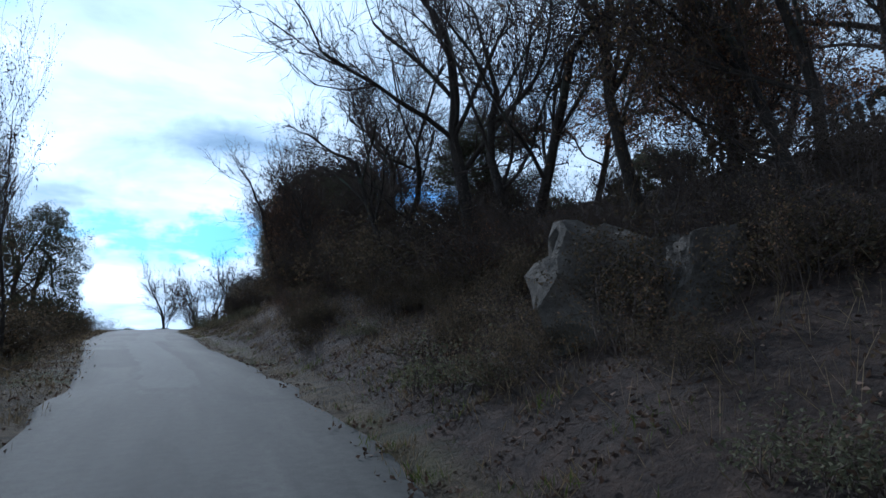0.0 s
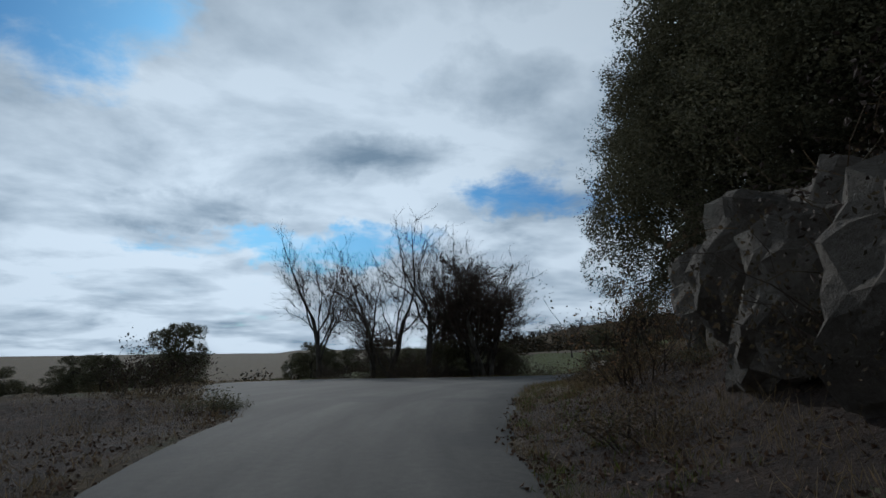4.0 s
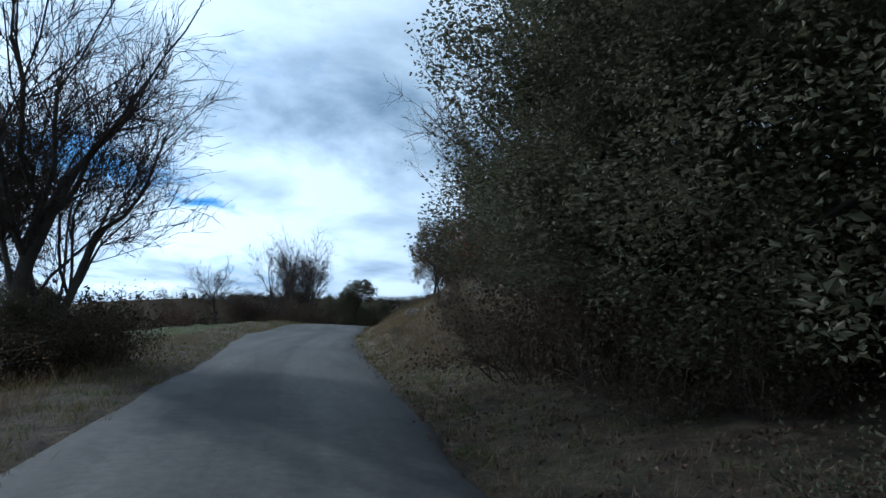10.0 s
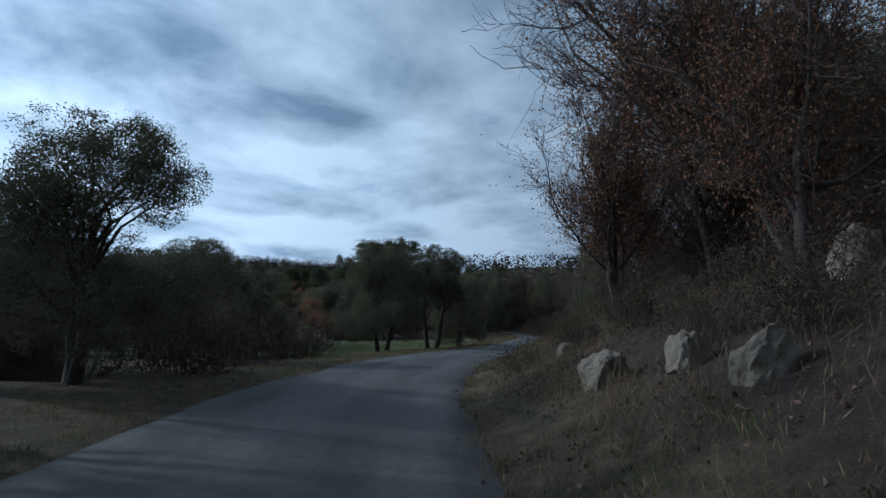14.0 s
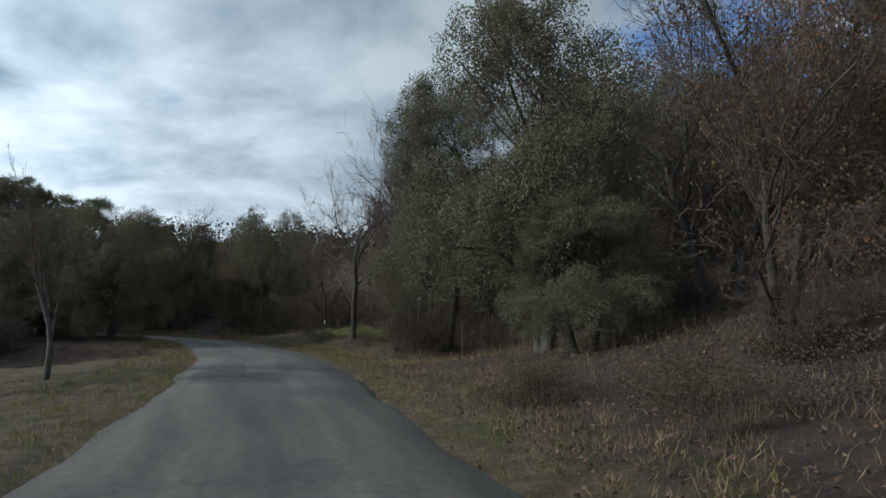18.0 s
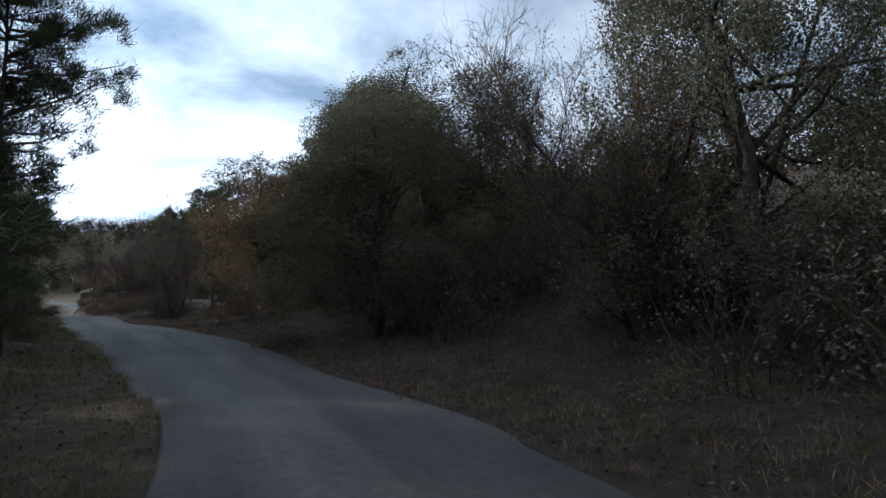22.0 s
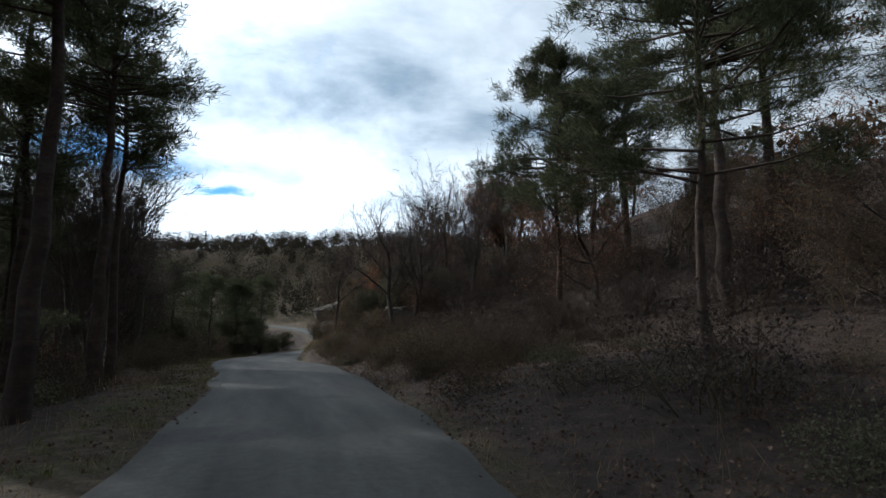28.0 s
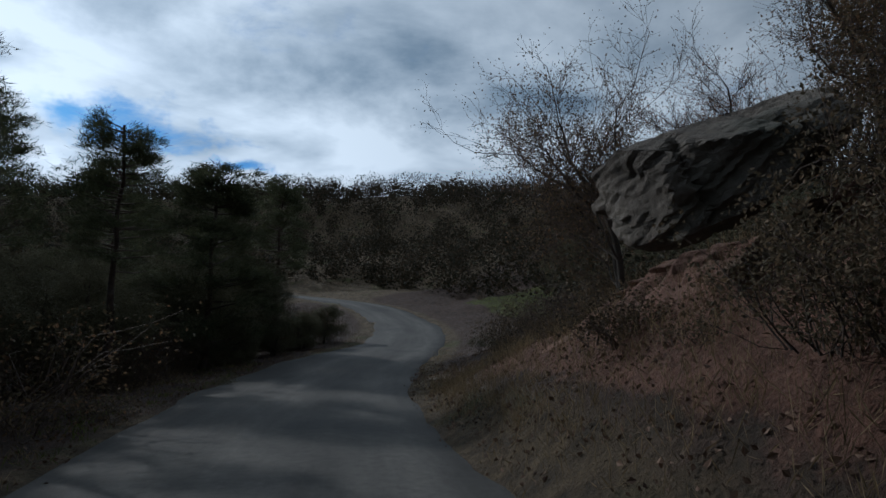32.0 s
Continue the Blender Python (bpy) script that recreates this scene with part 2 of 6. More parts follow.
GRASS_GREEN = foliage("green_grass", ((0.0, (0.055, 0.080, 0.015)), (0.5, (0.105, 0.130, 0.026)), (1.0, (0.17, 0.185, 0.05))), 0.7, 0.3, 0.1)
LITTER = foliage("fallen_leaf", ((0.0, (0.055, 0.036, 0.026)), (0.5, (0.12, 0.074, 0.05)), (1.0, (0.24, 0.16, 0.115))), 0.8, 0.1, 0.1)
CLOD = surface("red_clod", ((0.3, (0.13, 0.068, 0.045)), (0.7, (0.27, 0.15, 0.10))), 4.0, 30, 0.97, 0.8, 0.03, None, 0.2)
ROCK = surface("sandstone", ((0.25, (0.14, 0.115, 0.09)), (0.5, (0.24, 0.20, 0.155)), (0.75, (0.33, 0.29, 0.235))), 1.6, 18, 0.95, 0.9, 0.05, (0.10, 0.095, 0.075), 0.2)
# a darker tone of the sandstone, for the outcrops and the slab
ROCK_DARK = surface("dark_sandstone", ((0.25, (0.075, 0.065, 0.055)), (0.5, (0.13, 0.11, 0.09)), (0.75, (0.23, 0.20, 0.165))), 1.2, 15, 0.95, 0.9, 0.06, (0.07, 0.07, 0.055), 0.15)
RED_EARTH = surface("red_earth", ((0.3, (0.10, 0.052, 0.036)), (0.7, (0.23, 0.125, 0.088))), 2.2, 24, 0.97, 0.9, 0.05, (0.13, 0.10, 0.07))
POLE = surface("peeled_stake", ((0.3, (0.13, 0.10, 0.065)), (0.7, (0.24, 0.19, 0.125))), 6.0, 40, 0.85, 0.3, 0.01)
WIRE = surface("fence_wire", ((0.3, (0.13, 0.12, 0.115)), (0.7, (0.24, 0.23, 0.22))), 6.0, 40, 0.5, 0.1, 0.005)
PLATE = surface("weathered_white_plate", ((0.3, (0.55, 0.55, 0.53)), (0.7, (0.75, 0.75, 0.73))), 6.0, 30, 0.5, 0.1, 0.005)


def ground_material():
    """Soil, dry grass, green field, ploughed earth, shade-darkened leaf litter and pale bank, chosen by masks of the
    plan.
    """
    m, n, l, p = material("ground")
    at = n.new("ShaderNodeTexCoord").outputs["Object"]
    coarse, mid = noise_node(n, l, at, 0.55, 6.0), noise_node(n, l, at, 3.2, 7.0, 0.65)
    fine = noise_node(n, l, at, 22.0, 8.0, 0.7)

    def cover_of(stops, fac):
        r = ramp(n, stops)
        l.new(fac, r.inputs["Fac"])
        return r.outputs["Color"]

    def mask(name, soft=0.35):
        a = n.new("ShaderNodeAttribute")
        a.attribute_name = name
        add = n.new("ShaderNodeMath")
        add.operation = "MULTIPLY_ADD"
        l.new(mid, add.inputs[0])
        add.inputs[1].default_value = soft * 2
        l.new(a.outputs["Fac"], add.inputs[2])
        r = n.new("ShaderNodeMapRange")
        r.inputs["From Min"].default_value, r.inputs["From Max"].default_value = 0.42 + soft, 0.62 + soft
        l.new(add.outputs[0], r.inputs["Value"])
        return r.outputs[0]

    out = cover_of(((0.3, (0.050, 0.036, 0.021)), (0.5, (0.118, 0.084, 0.046)), (0.7, (0.212, 0.152, 0.085))), mid)
    mossy = cover_of(((0.3, (0.045, 0.055, 0.016)), (0.7, (0.125, 0.125, 0.04))), mid)
    patch = n.new("ShaderNodeMapRange")
    patch.inputs["From Min"].default_value, patch.inputs["From Max"].default_value = 0.55, 0.70
    l.new(coarse, patch.inputs["Value"])
    out = mixed(n, l, patch.outputs[0], out, mossy)
    # dark fallen leaves, with the shade of the wood put into the same colour
    out = mixed(n, l, mask("litter_shade"), out, cover_of(((0.3, (0.03, 0.019, 0.014)), (0.5, (0.068, 0.041, 0.029)), (0.7, (0.125, 0.08, 0.056))), mid))
    out = mixed(n, l, mask("green"), out, cover_of(((0.3, (0.042, 0.058, 0.005)), (0.7, (0.102, 0.112, 0.010))), mid))
    out = mixed(n, l, mask("plough"), out, cover_of(((0.3, (0.11, 0.058, 0.039)), (0.7, (0.25, 0.14, 0.095))), mid))
    out = mixed(n, l, mask("pale"), out, cover_of(((0.3, (0.14, 0.11, 0.075)), (0.7, (0.30, 0.24, 0.165))), mid))
    out = mixed(n, l, mask("red"), out, cover_of(((0.3, (0.11, 0.05, 0.032)), (0.7, (0.27, 0.14, 0.095))), mid))
    shade = ramp(n, ((0.3, (0.55, 0.55, 0.55)), (0.7, (1.3, 1.3, 1.3))))
    l.new(fine, shade.inputs["Fac"])
    out = mixed(n, l, 1.0, out, shade.outputs["Color"], "MULTIPLY")
    l.new(out, p.inputs["Base Color"])
    p.inputs["Roughness"].default_value = 0.97
    b = n.new("ShaderNodeBump")
    b.inputs["Strength"].default_value, b.inputs["Distance"].default_value = 1.0, 0.14
    h = n.new("ShaderNodeMath")
    l.new(fine, h.inputs[0])
    l.new(mid, h.inputs[1])
    l.new(h.outputs[0], b.inputs["Height"])
    l.new(b.outputs[0], p.inputs["Normal"])
    return m


def road_material():
    """Old patched asphalt: pale wheel tracks, darker middle, cracks and stains; u across, v along, in metres."""
    m, n, l, p = material("asphalt")
    uv = n.new("ShaderNodeUVMap").outputs[0]
    xyz = n.new("ShaderNodeSeparateXYZ")
    l.new(uv, xyz.inputs[0])
    stretch = n.new("ShaderNodeMapping")
    stretch.inputs["Scale"].default_value = (1.0, 0.12, 1.0)
    l.new(uv, stretch.inputs[0])
    streak = noise_node(n, l, stretch.outputs[0], 1.6, 6.0)
    blot = noise_node(n, l, uv, 0.35, 5.0)
    grain = noise_node(n, l, uv, 60.0, 6.0, 0.75)
    pit = noise_node(n, l, uv, 9.0, 6.0, 0.7)
    wave = n.new("ShaderNodeMath")
    wave.operation = "ABSOLUTE"
    l.new(xyz.outputs["X"], wave.inputs[0])
    track = ramp(n, ((0.0, (0.25, 0.25, 0.25)), (0.38, (1, 1, 1)), (0.56, (0.85, 0.85, 0.85)), (0.85, (0.2, 0.2, 0.2))))
    half = n.new("ShaderNodeMath")
    half.operation = "MULTIPLY"
    half.inputs[1].default_value = 0.5
    l.new(wave.outputs[0], half.inputs[0])
    l.new(half.outputs[0], track.inputs["Fac"])
    base = ramp(n, ((0.3, (0.042, 0.040, 0.038)), (0.7, (0.092, 0.088, 0.082))))
    l.new(streak, base.inputs["Fac"])
    pale = ramp(n, ((0.3, (0.066, 0.064, 0.060)), (0.7, (0.145, 0.137, 0.125))))
    l.new(streak, pale.inputs["Fac"])
    out = mixed(n, l, track.outputs["Color"], base.outputs["Color"], pale.outputs["Color"])
    tar = ramp(n, ((0.56, (0, 0, 0)), (0.64, (0.6, 0.6, 0.6))))
    l.new(blot, tar.inputs["Fac"])
    out = mixed(n, l, tar.outputs["Color"], out, (0.052, 0.052, 0.052))
    # repairs of newer, darker asphalt: run from, to, offset from, to, how dark
    wobble = noise_node(n, l, uv, 1.7, 5.0, 0.65)

    def boxed(s0, s1, d0, d1, amount):
        """A ragged box on the lane."""
        box = n.new("ShaderNodeMapping")
        box.vector_type = "TEXTURE"
        box.inputs["Location"].default_value = ((d0 + d1) / 2, (s0 + s1) / 2, 0)
        box.inputs["Scale"].default_value = ((d1 - d0) / 2, (s1 - s0) / 2, 1)
        l.new(uv, box.inputs[0])
        side = n.new("ShaderNodeVectorMath")
        side.operation = "ABSOLUTE"
        l.new(box.outputs[0], side.inputs[0])
        axes = n.new("ShaderNodeSeparateXYZ")
        l.new(side.outputs[0], axes.inputs[0])
        most = n.new("ShaderNodeMath")
        most.operation = "MAXIMUM"
        l.new(axes.outputs["X"], most.inputs[0])
        l.new(axes.outputs["Y"], most.inputs[1])
        ragged = n.new("ShaderNodeMath")
        ragged.operation = "MULTIPLY_ADD"
        ragged.inputs[1].default_value = 0.9
        l.new(wobble, ragged.inputs[0])
        l.new(most.outputs[0], ragged.inputs[2])
        inside = n.new("ShaderNodeMapRange")
        for k, v in (("From Min", 1.36), ("From Max", 1.46), ("To Min", amount), ("To Max", 0.0)):
            inside.inputs[k].default_value = v
        l.new(ragged.outputs[0], inside.inputs["Value"])
        return inside.outputs[0]

    for s0, s1, d0, d1, dark in PATCHES:
        out = mixed(n, l, boxed(s0, s1, d0, d1, dark), out, (0.040, 0.040, 0.039))
    # pale strips: worn asphalt, and near the start sky glare painted into the colour
    for s0, s1, d0, d1, pale_by in WEAR_GLARE:
        out = mixed(n, l, boxed(s0, s1, d0, d1, pale_by), out, (0.150, 0.146, 0.138))
    # a narrow trench filled with new tar, slantwise across the lane
    slant = n.new("ShaderNodeMath")
    slant.operation = "MULTIPLY_ADD"
    slant.inputs[1].default_value = TRENCH[1]
    l.new(xyz.outputs["X"], slant.inputs[0])
    l.new(xyz.outputs["Y"], slant.inputs[2])
    aside = n.new("ShaderNodeMath")
    aside.inputs[1].default_value = -TRENCH[0]
    l.new(slant.outputs[0], aside.inputs[0])
    off = n.new("ShaderNodeMath")
    off.operation = "ABSOLUTE"
    l.new(aside.outputs[0], off.inputs[0])
    frayed = n.new("ShaderNodeMath")
    frayed.operation = "MULTIPLY_ADD"
    frayed.inputs[1].default_value = 0.14
    l.new(wobble, frayed.inputs[0])
    l.new(off.outputs[0], frayed.inputs[2])
    filled = n.new("ShaderNodeMapRange")
    for k, v in (("From Min", 0.34), ("From Max", 0.40), ("To Min", 0.9), ("To Max", 0.0)):
        filled.inputs[k].default_value = v
    l.new(frayed.outputs[0], filled.inputs["Value"])
    out = mixed(n, l, filled.outputs[0], out, (0.020, 0.020, 0.021))
    shade = ramp(n, ((0.3, (0.7, 0.7, 0.7)), (0.7, (1.25, 1.25, 1.25))))
    l.new(grain, shade.inputs["Fac"])
    out = mixed(n, l, 1.0, out, shade.outputs["Color"], "MULTIPLY")
    worn = ramp(n, ((0.32, (0.72, 0.72, 0.72)), (0.66, (1.2, 1.2, 1.2))))
    l.new(pit, worn.inputs["Fac"])
    out = mixed(n, l, 1.0, out, worn.outputs["Color"], "MULTIPLY")
    l.new(out, p.inputs["Base Color"])
    rough = n.new("ShaderNodeMapRange")
    rough.inputs["To Min"].default_value, rough.inputs["To Max"].default_value = 0.72, 0.95
    l.new(pit, rough.inputs["Value"])
    l.new(rough.outputs[0], p.inputs["Roughness"])
    p.inputs["Specular IOR Level"].default_value = 0.3
    b = n.new("ShaderNodeBump")
    b.inputs["Strength"].default_value, b.inputs["Distance"].default_value = 0.5, 0.012
    l.new(grain, b.inputs["Height"])
    l.new(b.outputs[0], p.inputs["Normal"])
    return m


# run from, to, offset from, to, how strong
PATCHES = ((12.5, 17.5, -1.3, -0.3, 0.5), (26, 30, -1.3, -0.2, 0.6), (187.6, 190.4, -1.0, 0.5, 0.6), (170, 176, 0.3, 1.4, 0.4), (98, 101, -0.9, 0.3, 0.35), (222, 226, -0.2, 1.2, 0.3), (131, 135, 0.0, 1.1, 0.3))
# the strip from run 9 paints the sky's glare on the lane as pale colour
WEAR_GLARE = ((9, 21, -0.45, 0.35, 0.55), (21, 30, -0.2, 0.7, 0.5), (189.5, 193.5, 0.0, 0.7, 0.5), (62, 75, -1.2, -0.3, 0.3), (62, 78, 0.5, 1.2, 0.3), (100, 118, 0.2, 1.0, 0.3))
TRENCH = (76.9, 1.5)                  # run where it crosses the middle, run lost for each metre to the right
GROUND, ASPHALT = ground_material(), road_material()

# ---- plan: the road's centre line, x y z every ten metres ----
ROAD = [(-4.5, -20, -1.2), (-1.9, -10, -0.6), (-0.3, 0.05, 0), (0.65, 9.99, 0.72), (0.42, 19.98, 1.32), (0.82, 29.97, 1.78), (1.94, 39.86, 2.16),
        (5.91, 48.98, 2.08), (11.95, 56.94, 1.79), (18.97, 64.05, 1.65), (25.93, 71.23, 1.69), (32.8, 78.5, 1.99), (39.33, 86.06, 2.57), (46.07, 93.45, 3.11),
        (53.58, 100.05, 3.7), (61.11, 106.61, 4.28), (69.59, 111.87, 4.45), (78.9, 115.2, 4.4), (88.7, 117.25, 4.27), (98.84, 117.92, 4.1), (108.82, 118.29, 4.07),
        (118.73, 119.58, 4.19), (128.57, 121.25, 3.98), (137.81, 124.84, 4.03), (145.23, 131.54, 4.07), (151.87, 139.0, 4.23), (158.39, 146.58, 4.0), (164.97, 154.11, 3.74)]
ROAD += [(171.3, 161.85, 3.78), (177.09, 169.99, 3.57), (182.69, 178.26, 3.27), (188.6, 185.2, 2.9), (195.2, 191.7, 2.6), (203.6, 197.8, 2.65), (210.5, 204.5, 3.1),
         (214.5, 212.5, 4.0), (214, 221.5, 4.6), (209, 230, 5.2), (201, 236, 5.8)]
# The asphalt's reach from that line to the left and to the right, keyed along the run; it widens at the junction in the first bend.
EDGE_LEFT = [(-20, 1.7), (17, 1.4), (27, 1.9), (42, 2.2), (47, 6), (52, 10), (58, 9.5),
             (62, 5), (67, 2.3), (80, 1.84), (90, 1.55), (100, 1.5), (109, 1.6), (116, 2.4),
             (125, 2.5), (136, 2.4), (150, 2.4), (162, 1.9), (174, 2.0), (184, 1.6), (188, 1.2),
             (200, 1.45), (207, 1.0), (212, 0.3), (217, 0), (222, 0.4), (228, 1.0), (247, 1.6),
             (266, 1.2), (275, 1.7), (284, 2.1), (292, 2.6), (300, 2.7), (308, 1.9), (330, 1.9)]
EDGE_RIGHT = [(-20, 1.7), (14, 1.6), (24, 1.8), (32, 1.3), (43, 2.2), (49, 2.0), (56, 1.4),
              (72, 1.55), (86, 1.8), (102, 2.0), (111, 1.9), (118, 1.5), (128, 1.7), (141, 1.4),
              (150, 1.5), (173, 1.77), (186, 2.05), (194, 2.4), (203, 2.6), (214, 2.8), (224, 2.6),
              (230, 1.95), (243, 1.8), (258, 2.0), (266, 2.4), (274, 2.8), (284, 2.0), (290, 1.6), (330, 1.8)]


def edge(s, side):
    t = np.array(EDGE_RIGHT if side > 0 else EDGE_LEFT)
    return np.interp(s, t[:, 0], t[:, 1])



def spline(points, step):
    """Catmull-Rom through the points, at even steps."""
    p = np.array(points, float)
    p = np.vstack([2 * p[0] - p[1], p, 2 * p[-1] - p[-2]])
    out = []
    for i in range(1, len(p) - 2):
        u = np.linspace(0, 1, 20, endpoint=False)[:, None]
        a, b, c, d = p[i - 1], p[i], p[i + 1], p[i + 2]
        out.append(0.5 * (2 * b + (c - a) * u + (2 * a - 5 * b + 4 * c - d) * u**2 + (3 * b - 3 * c + d - a) * u**3))
    out = np.vstack(out + [p[-2:-1]])
    far = np.r_[0, np.cumsum(np.linalg.norm(np.diff(out[:, :2], axis=0), axis=1))]
    s = np.arange(0, far[-1], step)
    return np.stack([np.interp(s, far, out[:, k]) for k in range(3)], 1), s


LINE, RUN = spline(ROAD, 0.5)
RUN = RUN - RUN[np.argmin(np.abs(LINE[:, 1]) + np.abs(LINE[:, 0]))]       # zero where the drive begins
TANGENT = np.gradient(LINE[:, :2], axis=0)
TANGENT /= np.linalg.norm(TANGENT, axis=1)[:, None]
RIGHTWARD = np.stack([TANGENT[:, 1], -TANGENT[:, 0]], 1)

TABLE = np.random.default_rng(7).random((256, 256))


def rough(x, y, size, seed=0):
    """Smooth noise from 0 to 1 with bumps about size metres across."""
    x, y = np.asarray(x, float) / size + 17.3 * seed, np.asarray(y, float) / size + 31.7 * seed
    i, j = np.floor(x).astype(int), np.floor(y).astype(int)
    u, v = x - i, y - j
    u, v = u * u * (3 - 2 * u), v * v * (3 - 2 * v)
    t = lambda a, b: TABLE[a % 256, b % 256]
    return (t(i, j) * (1 - u) + t(i + 1, j) * u) * (1 - v) + (t(i, j + 1) * (1 - u) + t(i + 1, j + 1) * u) * v


def road_place(x, y):
    """Run along the road, offset to its right and the road's height there, for arrays of places."""
    x, y = np.atleast_1d(np.asarray(x, float)), np.atleast_1d(np.asarray(y, float))
    near = np.empty(len(x), int)
    for k in range(0, len(x), 20000):
        d = (x[k:k + 20000, None] - LINE[None, ::2, 0]) ** 2 + (y[k:k + 20000, None] - LINE[None, ::2, 1]) ** 2
        near[k:k + 20000] = d.argmin(1) * 2
    off = np.stack([x, y], 1) - LINE[near, :2]
    along = (off * TANGENT[near]).sum(1)
    side = (off * RIGHTWARD[near]).sum(1)
    far = np.sign(side) * np.hypot(off[:, 0], off[:, 1])
    return RUN[near] + along.clip(-1, 1), far, LINE[near, 2]


# Heights over the road at the offsets of REACH, keyed along the run.
REACH = (2.3, 4.0, 7.0, 12.0, 20.0, 40.0)
BANK_RIGHT = [(-20, 0, 1.0, 2.6, 4.2, 6.0, 9), (8, 0, 1.0, 2.6, 4.2, 6.0, 9), (26, 0, 0.9, 2.6, 4.4, 6.0, 8), (38, 0, 0.7, 2.6, 4.2, 5.5, 7),
              (48, 0, 0.6, 1.5, 2.7, 4.0, 6.5), (58, 0, 0.1, 0.5, 2.0, 4.2, 7.0), (72, 0, 0.1, 0.5, 2.0, 4.0, 6.5), (92, 0, 0.2, 0.6, 1.6, 3.0, 5),
              (104, 0, 0.4, 1.1, 1.9, 3.0, 5), (109, 0, 0.6, 1.9, 2.5, 3.4, 6), (115, 0, 0.7, 2.0, 2.8, 4.0, 7.5), (121, 0, 0.9, 2.4, 4.0, 6.2, 10), (128, 0, 0.9, 2.6, 4.6, 7.0, 11)]
BANK_RIGHT += [(142, 0, 0.9, 2.6, 4.6, 7.0, 11), (156, 0, 0.7, 2.2, 4.2, 7, 11), (168, 0, 0.8, 2.4, 4.6, 7, 11), (178, 0, 0.4, 1.3, 3.2, 6.0, 11), (186, 0, 0.2, 0.7, 2.0, 5.0, 10), (193, 0, 0.1, 0.5, 2.4, 5.0, 9.5),
               (200, 0, 0.1, 0.3, 1.2, 4.2, 9), (222, 0, 0.1, 0.4, 1.0, 2.8, 7), (248, 0, 0.2, 0.6, 1.3, 2.8, 6), (262, 0, 0.4, 1.2, 2.6, 4.5, 8),
               (274, 0, 0.9, 2.6, 5.0, 8.2, 12), (279, 0.4, 2.0, 3.3, 5.2, 8.0, 12), (284, 0.7, 2.4, 3.5, 5.2, 8, 12), (290, 0.2, 1.2, 2.2, 3.4, 5.5, 9), (298, 0, 0.4, 1.0, 2.0, 4, 8), (330, 0, 0.2, 0.6, 1.5, 4.0, 9)]
BANK_LEFT = [(-20, 0, -0.1, -0.4, -1.2, -2.5, -6), (20, 0, -0.1, -0.4, -1.2, -2.8, -7), (40, 0, 0, -0.4, -1.3, -3.0, -8), (58, 0, -0.1, -0.4, -0.8, -1.4, -4),
             (70, 0, -0.4, -0.8, -1.0, -1.2, -1.8), (96, 0, -0.3, -1.2, -1.9, -2.5, -3.0), (112, 0, -0.1, -0.8, -1.7, -2.5, -3.2)]
BANK_LEFT += [(124, 0, 0.0, -0.6, -1.5, -2.4, -3.2), (133, 0, 0.1, -0.1, -0.8, -1.8, -3), (150, 0, 0, -0.2, -0.6, -1.0, -2), (175, 0, -0.2, -0.6, -0.9, -1.2, -2), (200, 0, 0, -0.2, -0.5, -1, -2),
              (240, 0, 0, -0.1, -0.4, -1, -2), (285, 0, -0.1, -0.4, -0.9, -1.6, -3), (330, 0, 0, -0.2, -0.5, -1, -2)]


def bank(table, s, d):
    t = np.array(table, float)
    rows = np.stack([np.interp(s, t[:, 0], t[:, k]) for k in range(1, 7)])
    out, reach = np.zeros(len(s)), np.array((1.9,) + REACH)
    rows = np.vstack([np.zeros(len(s))[None], rows])
    for k in range(6):
        u = ((d - reach[k]) / (reach[k + 1] - reach[k])).clip(0, 1)
        inside = d > reach[k]
        out = np.where(inside, rows[k] + (rows[k + 1] - rows[k]) * u, out)
    return out


HILLS = [(252, 238, 12.5, 32), (232, 268, 7, 34), (301, 177, 8, 60), (150, 45, 10, 42), (224, 80, 13, 62), (150, 320, 5, 70)]


def height(x, y):
    """The ground's height."""
    shape = np.shape(x)
    x, y = np.ravel(np.asarray(x, float)), np.ravel(np.asarray(y, float))
    s, d, z = road_place(x, y)
    far = np.where(d > 0, d - edge(s, 1), -d - edge(s, -1)) + 2.0        # two metres is the asphalt's edge
    lift = np.where(d > 0, bank(BANK_RIGHT, s, far), bank(BANK_LEFT, s, far))
    loose = ((far - 2.2) / 4).clip(0, 1) * np.where((d < 0) & (s > 50) & (s < 200), 0.35, 1.0)
    lift = lift + loose * (0.9 * (rough(x, y, 6.5, 1) - 0.5) + 0.45 * (rough(x, y, 1.9, 2) - 0.5)) + ((far - 2.1) / 0.8).clip(0, 1) * 0.10 * (rough(x, y, 0.7, 3) - 0.5)
    hill = sum(h * np.exp(-((x - cx) ** 2 + (y - cy) ** 2) / (2 * w * w)) for cx, cy, h, w in HILLS)
    near = z + lift + hill * ((far - 30) / 60).clip(0, 1)
    low = ((x + 20) / 150).clip(0, 1)
    plain = -16 + 15 * low * low * (3 - 2 * low) + hill + 3 * (rough(x, y, 120, 5) - 0.5)
    away = ((far - 45) / 90).clip(0, 1)
    out = near * (1 - away) + plain * away
    out = out - 0.16 * (far < 1.75)
    return out.reshape(shape)


def spot(s, d):
    """The place at run s and offset d to the right of the road."""
    k = int(np.argmin(np.abs(RUN - s)))
    x, y = LINE[k, :2] + RIGHTWARD[k] * d
    return float(x), float(y)


# ---- mesh helpers ----


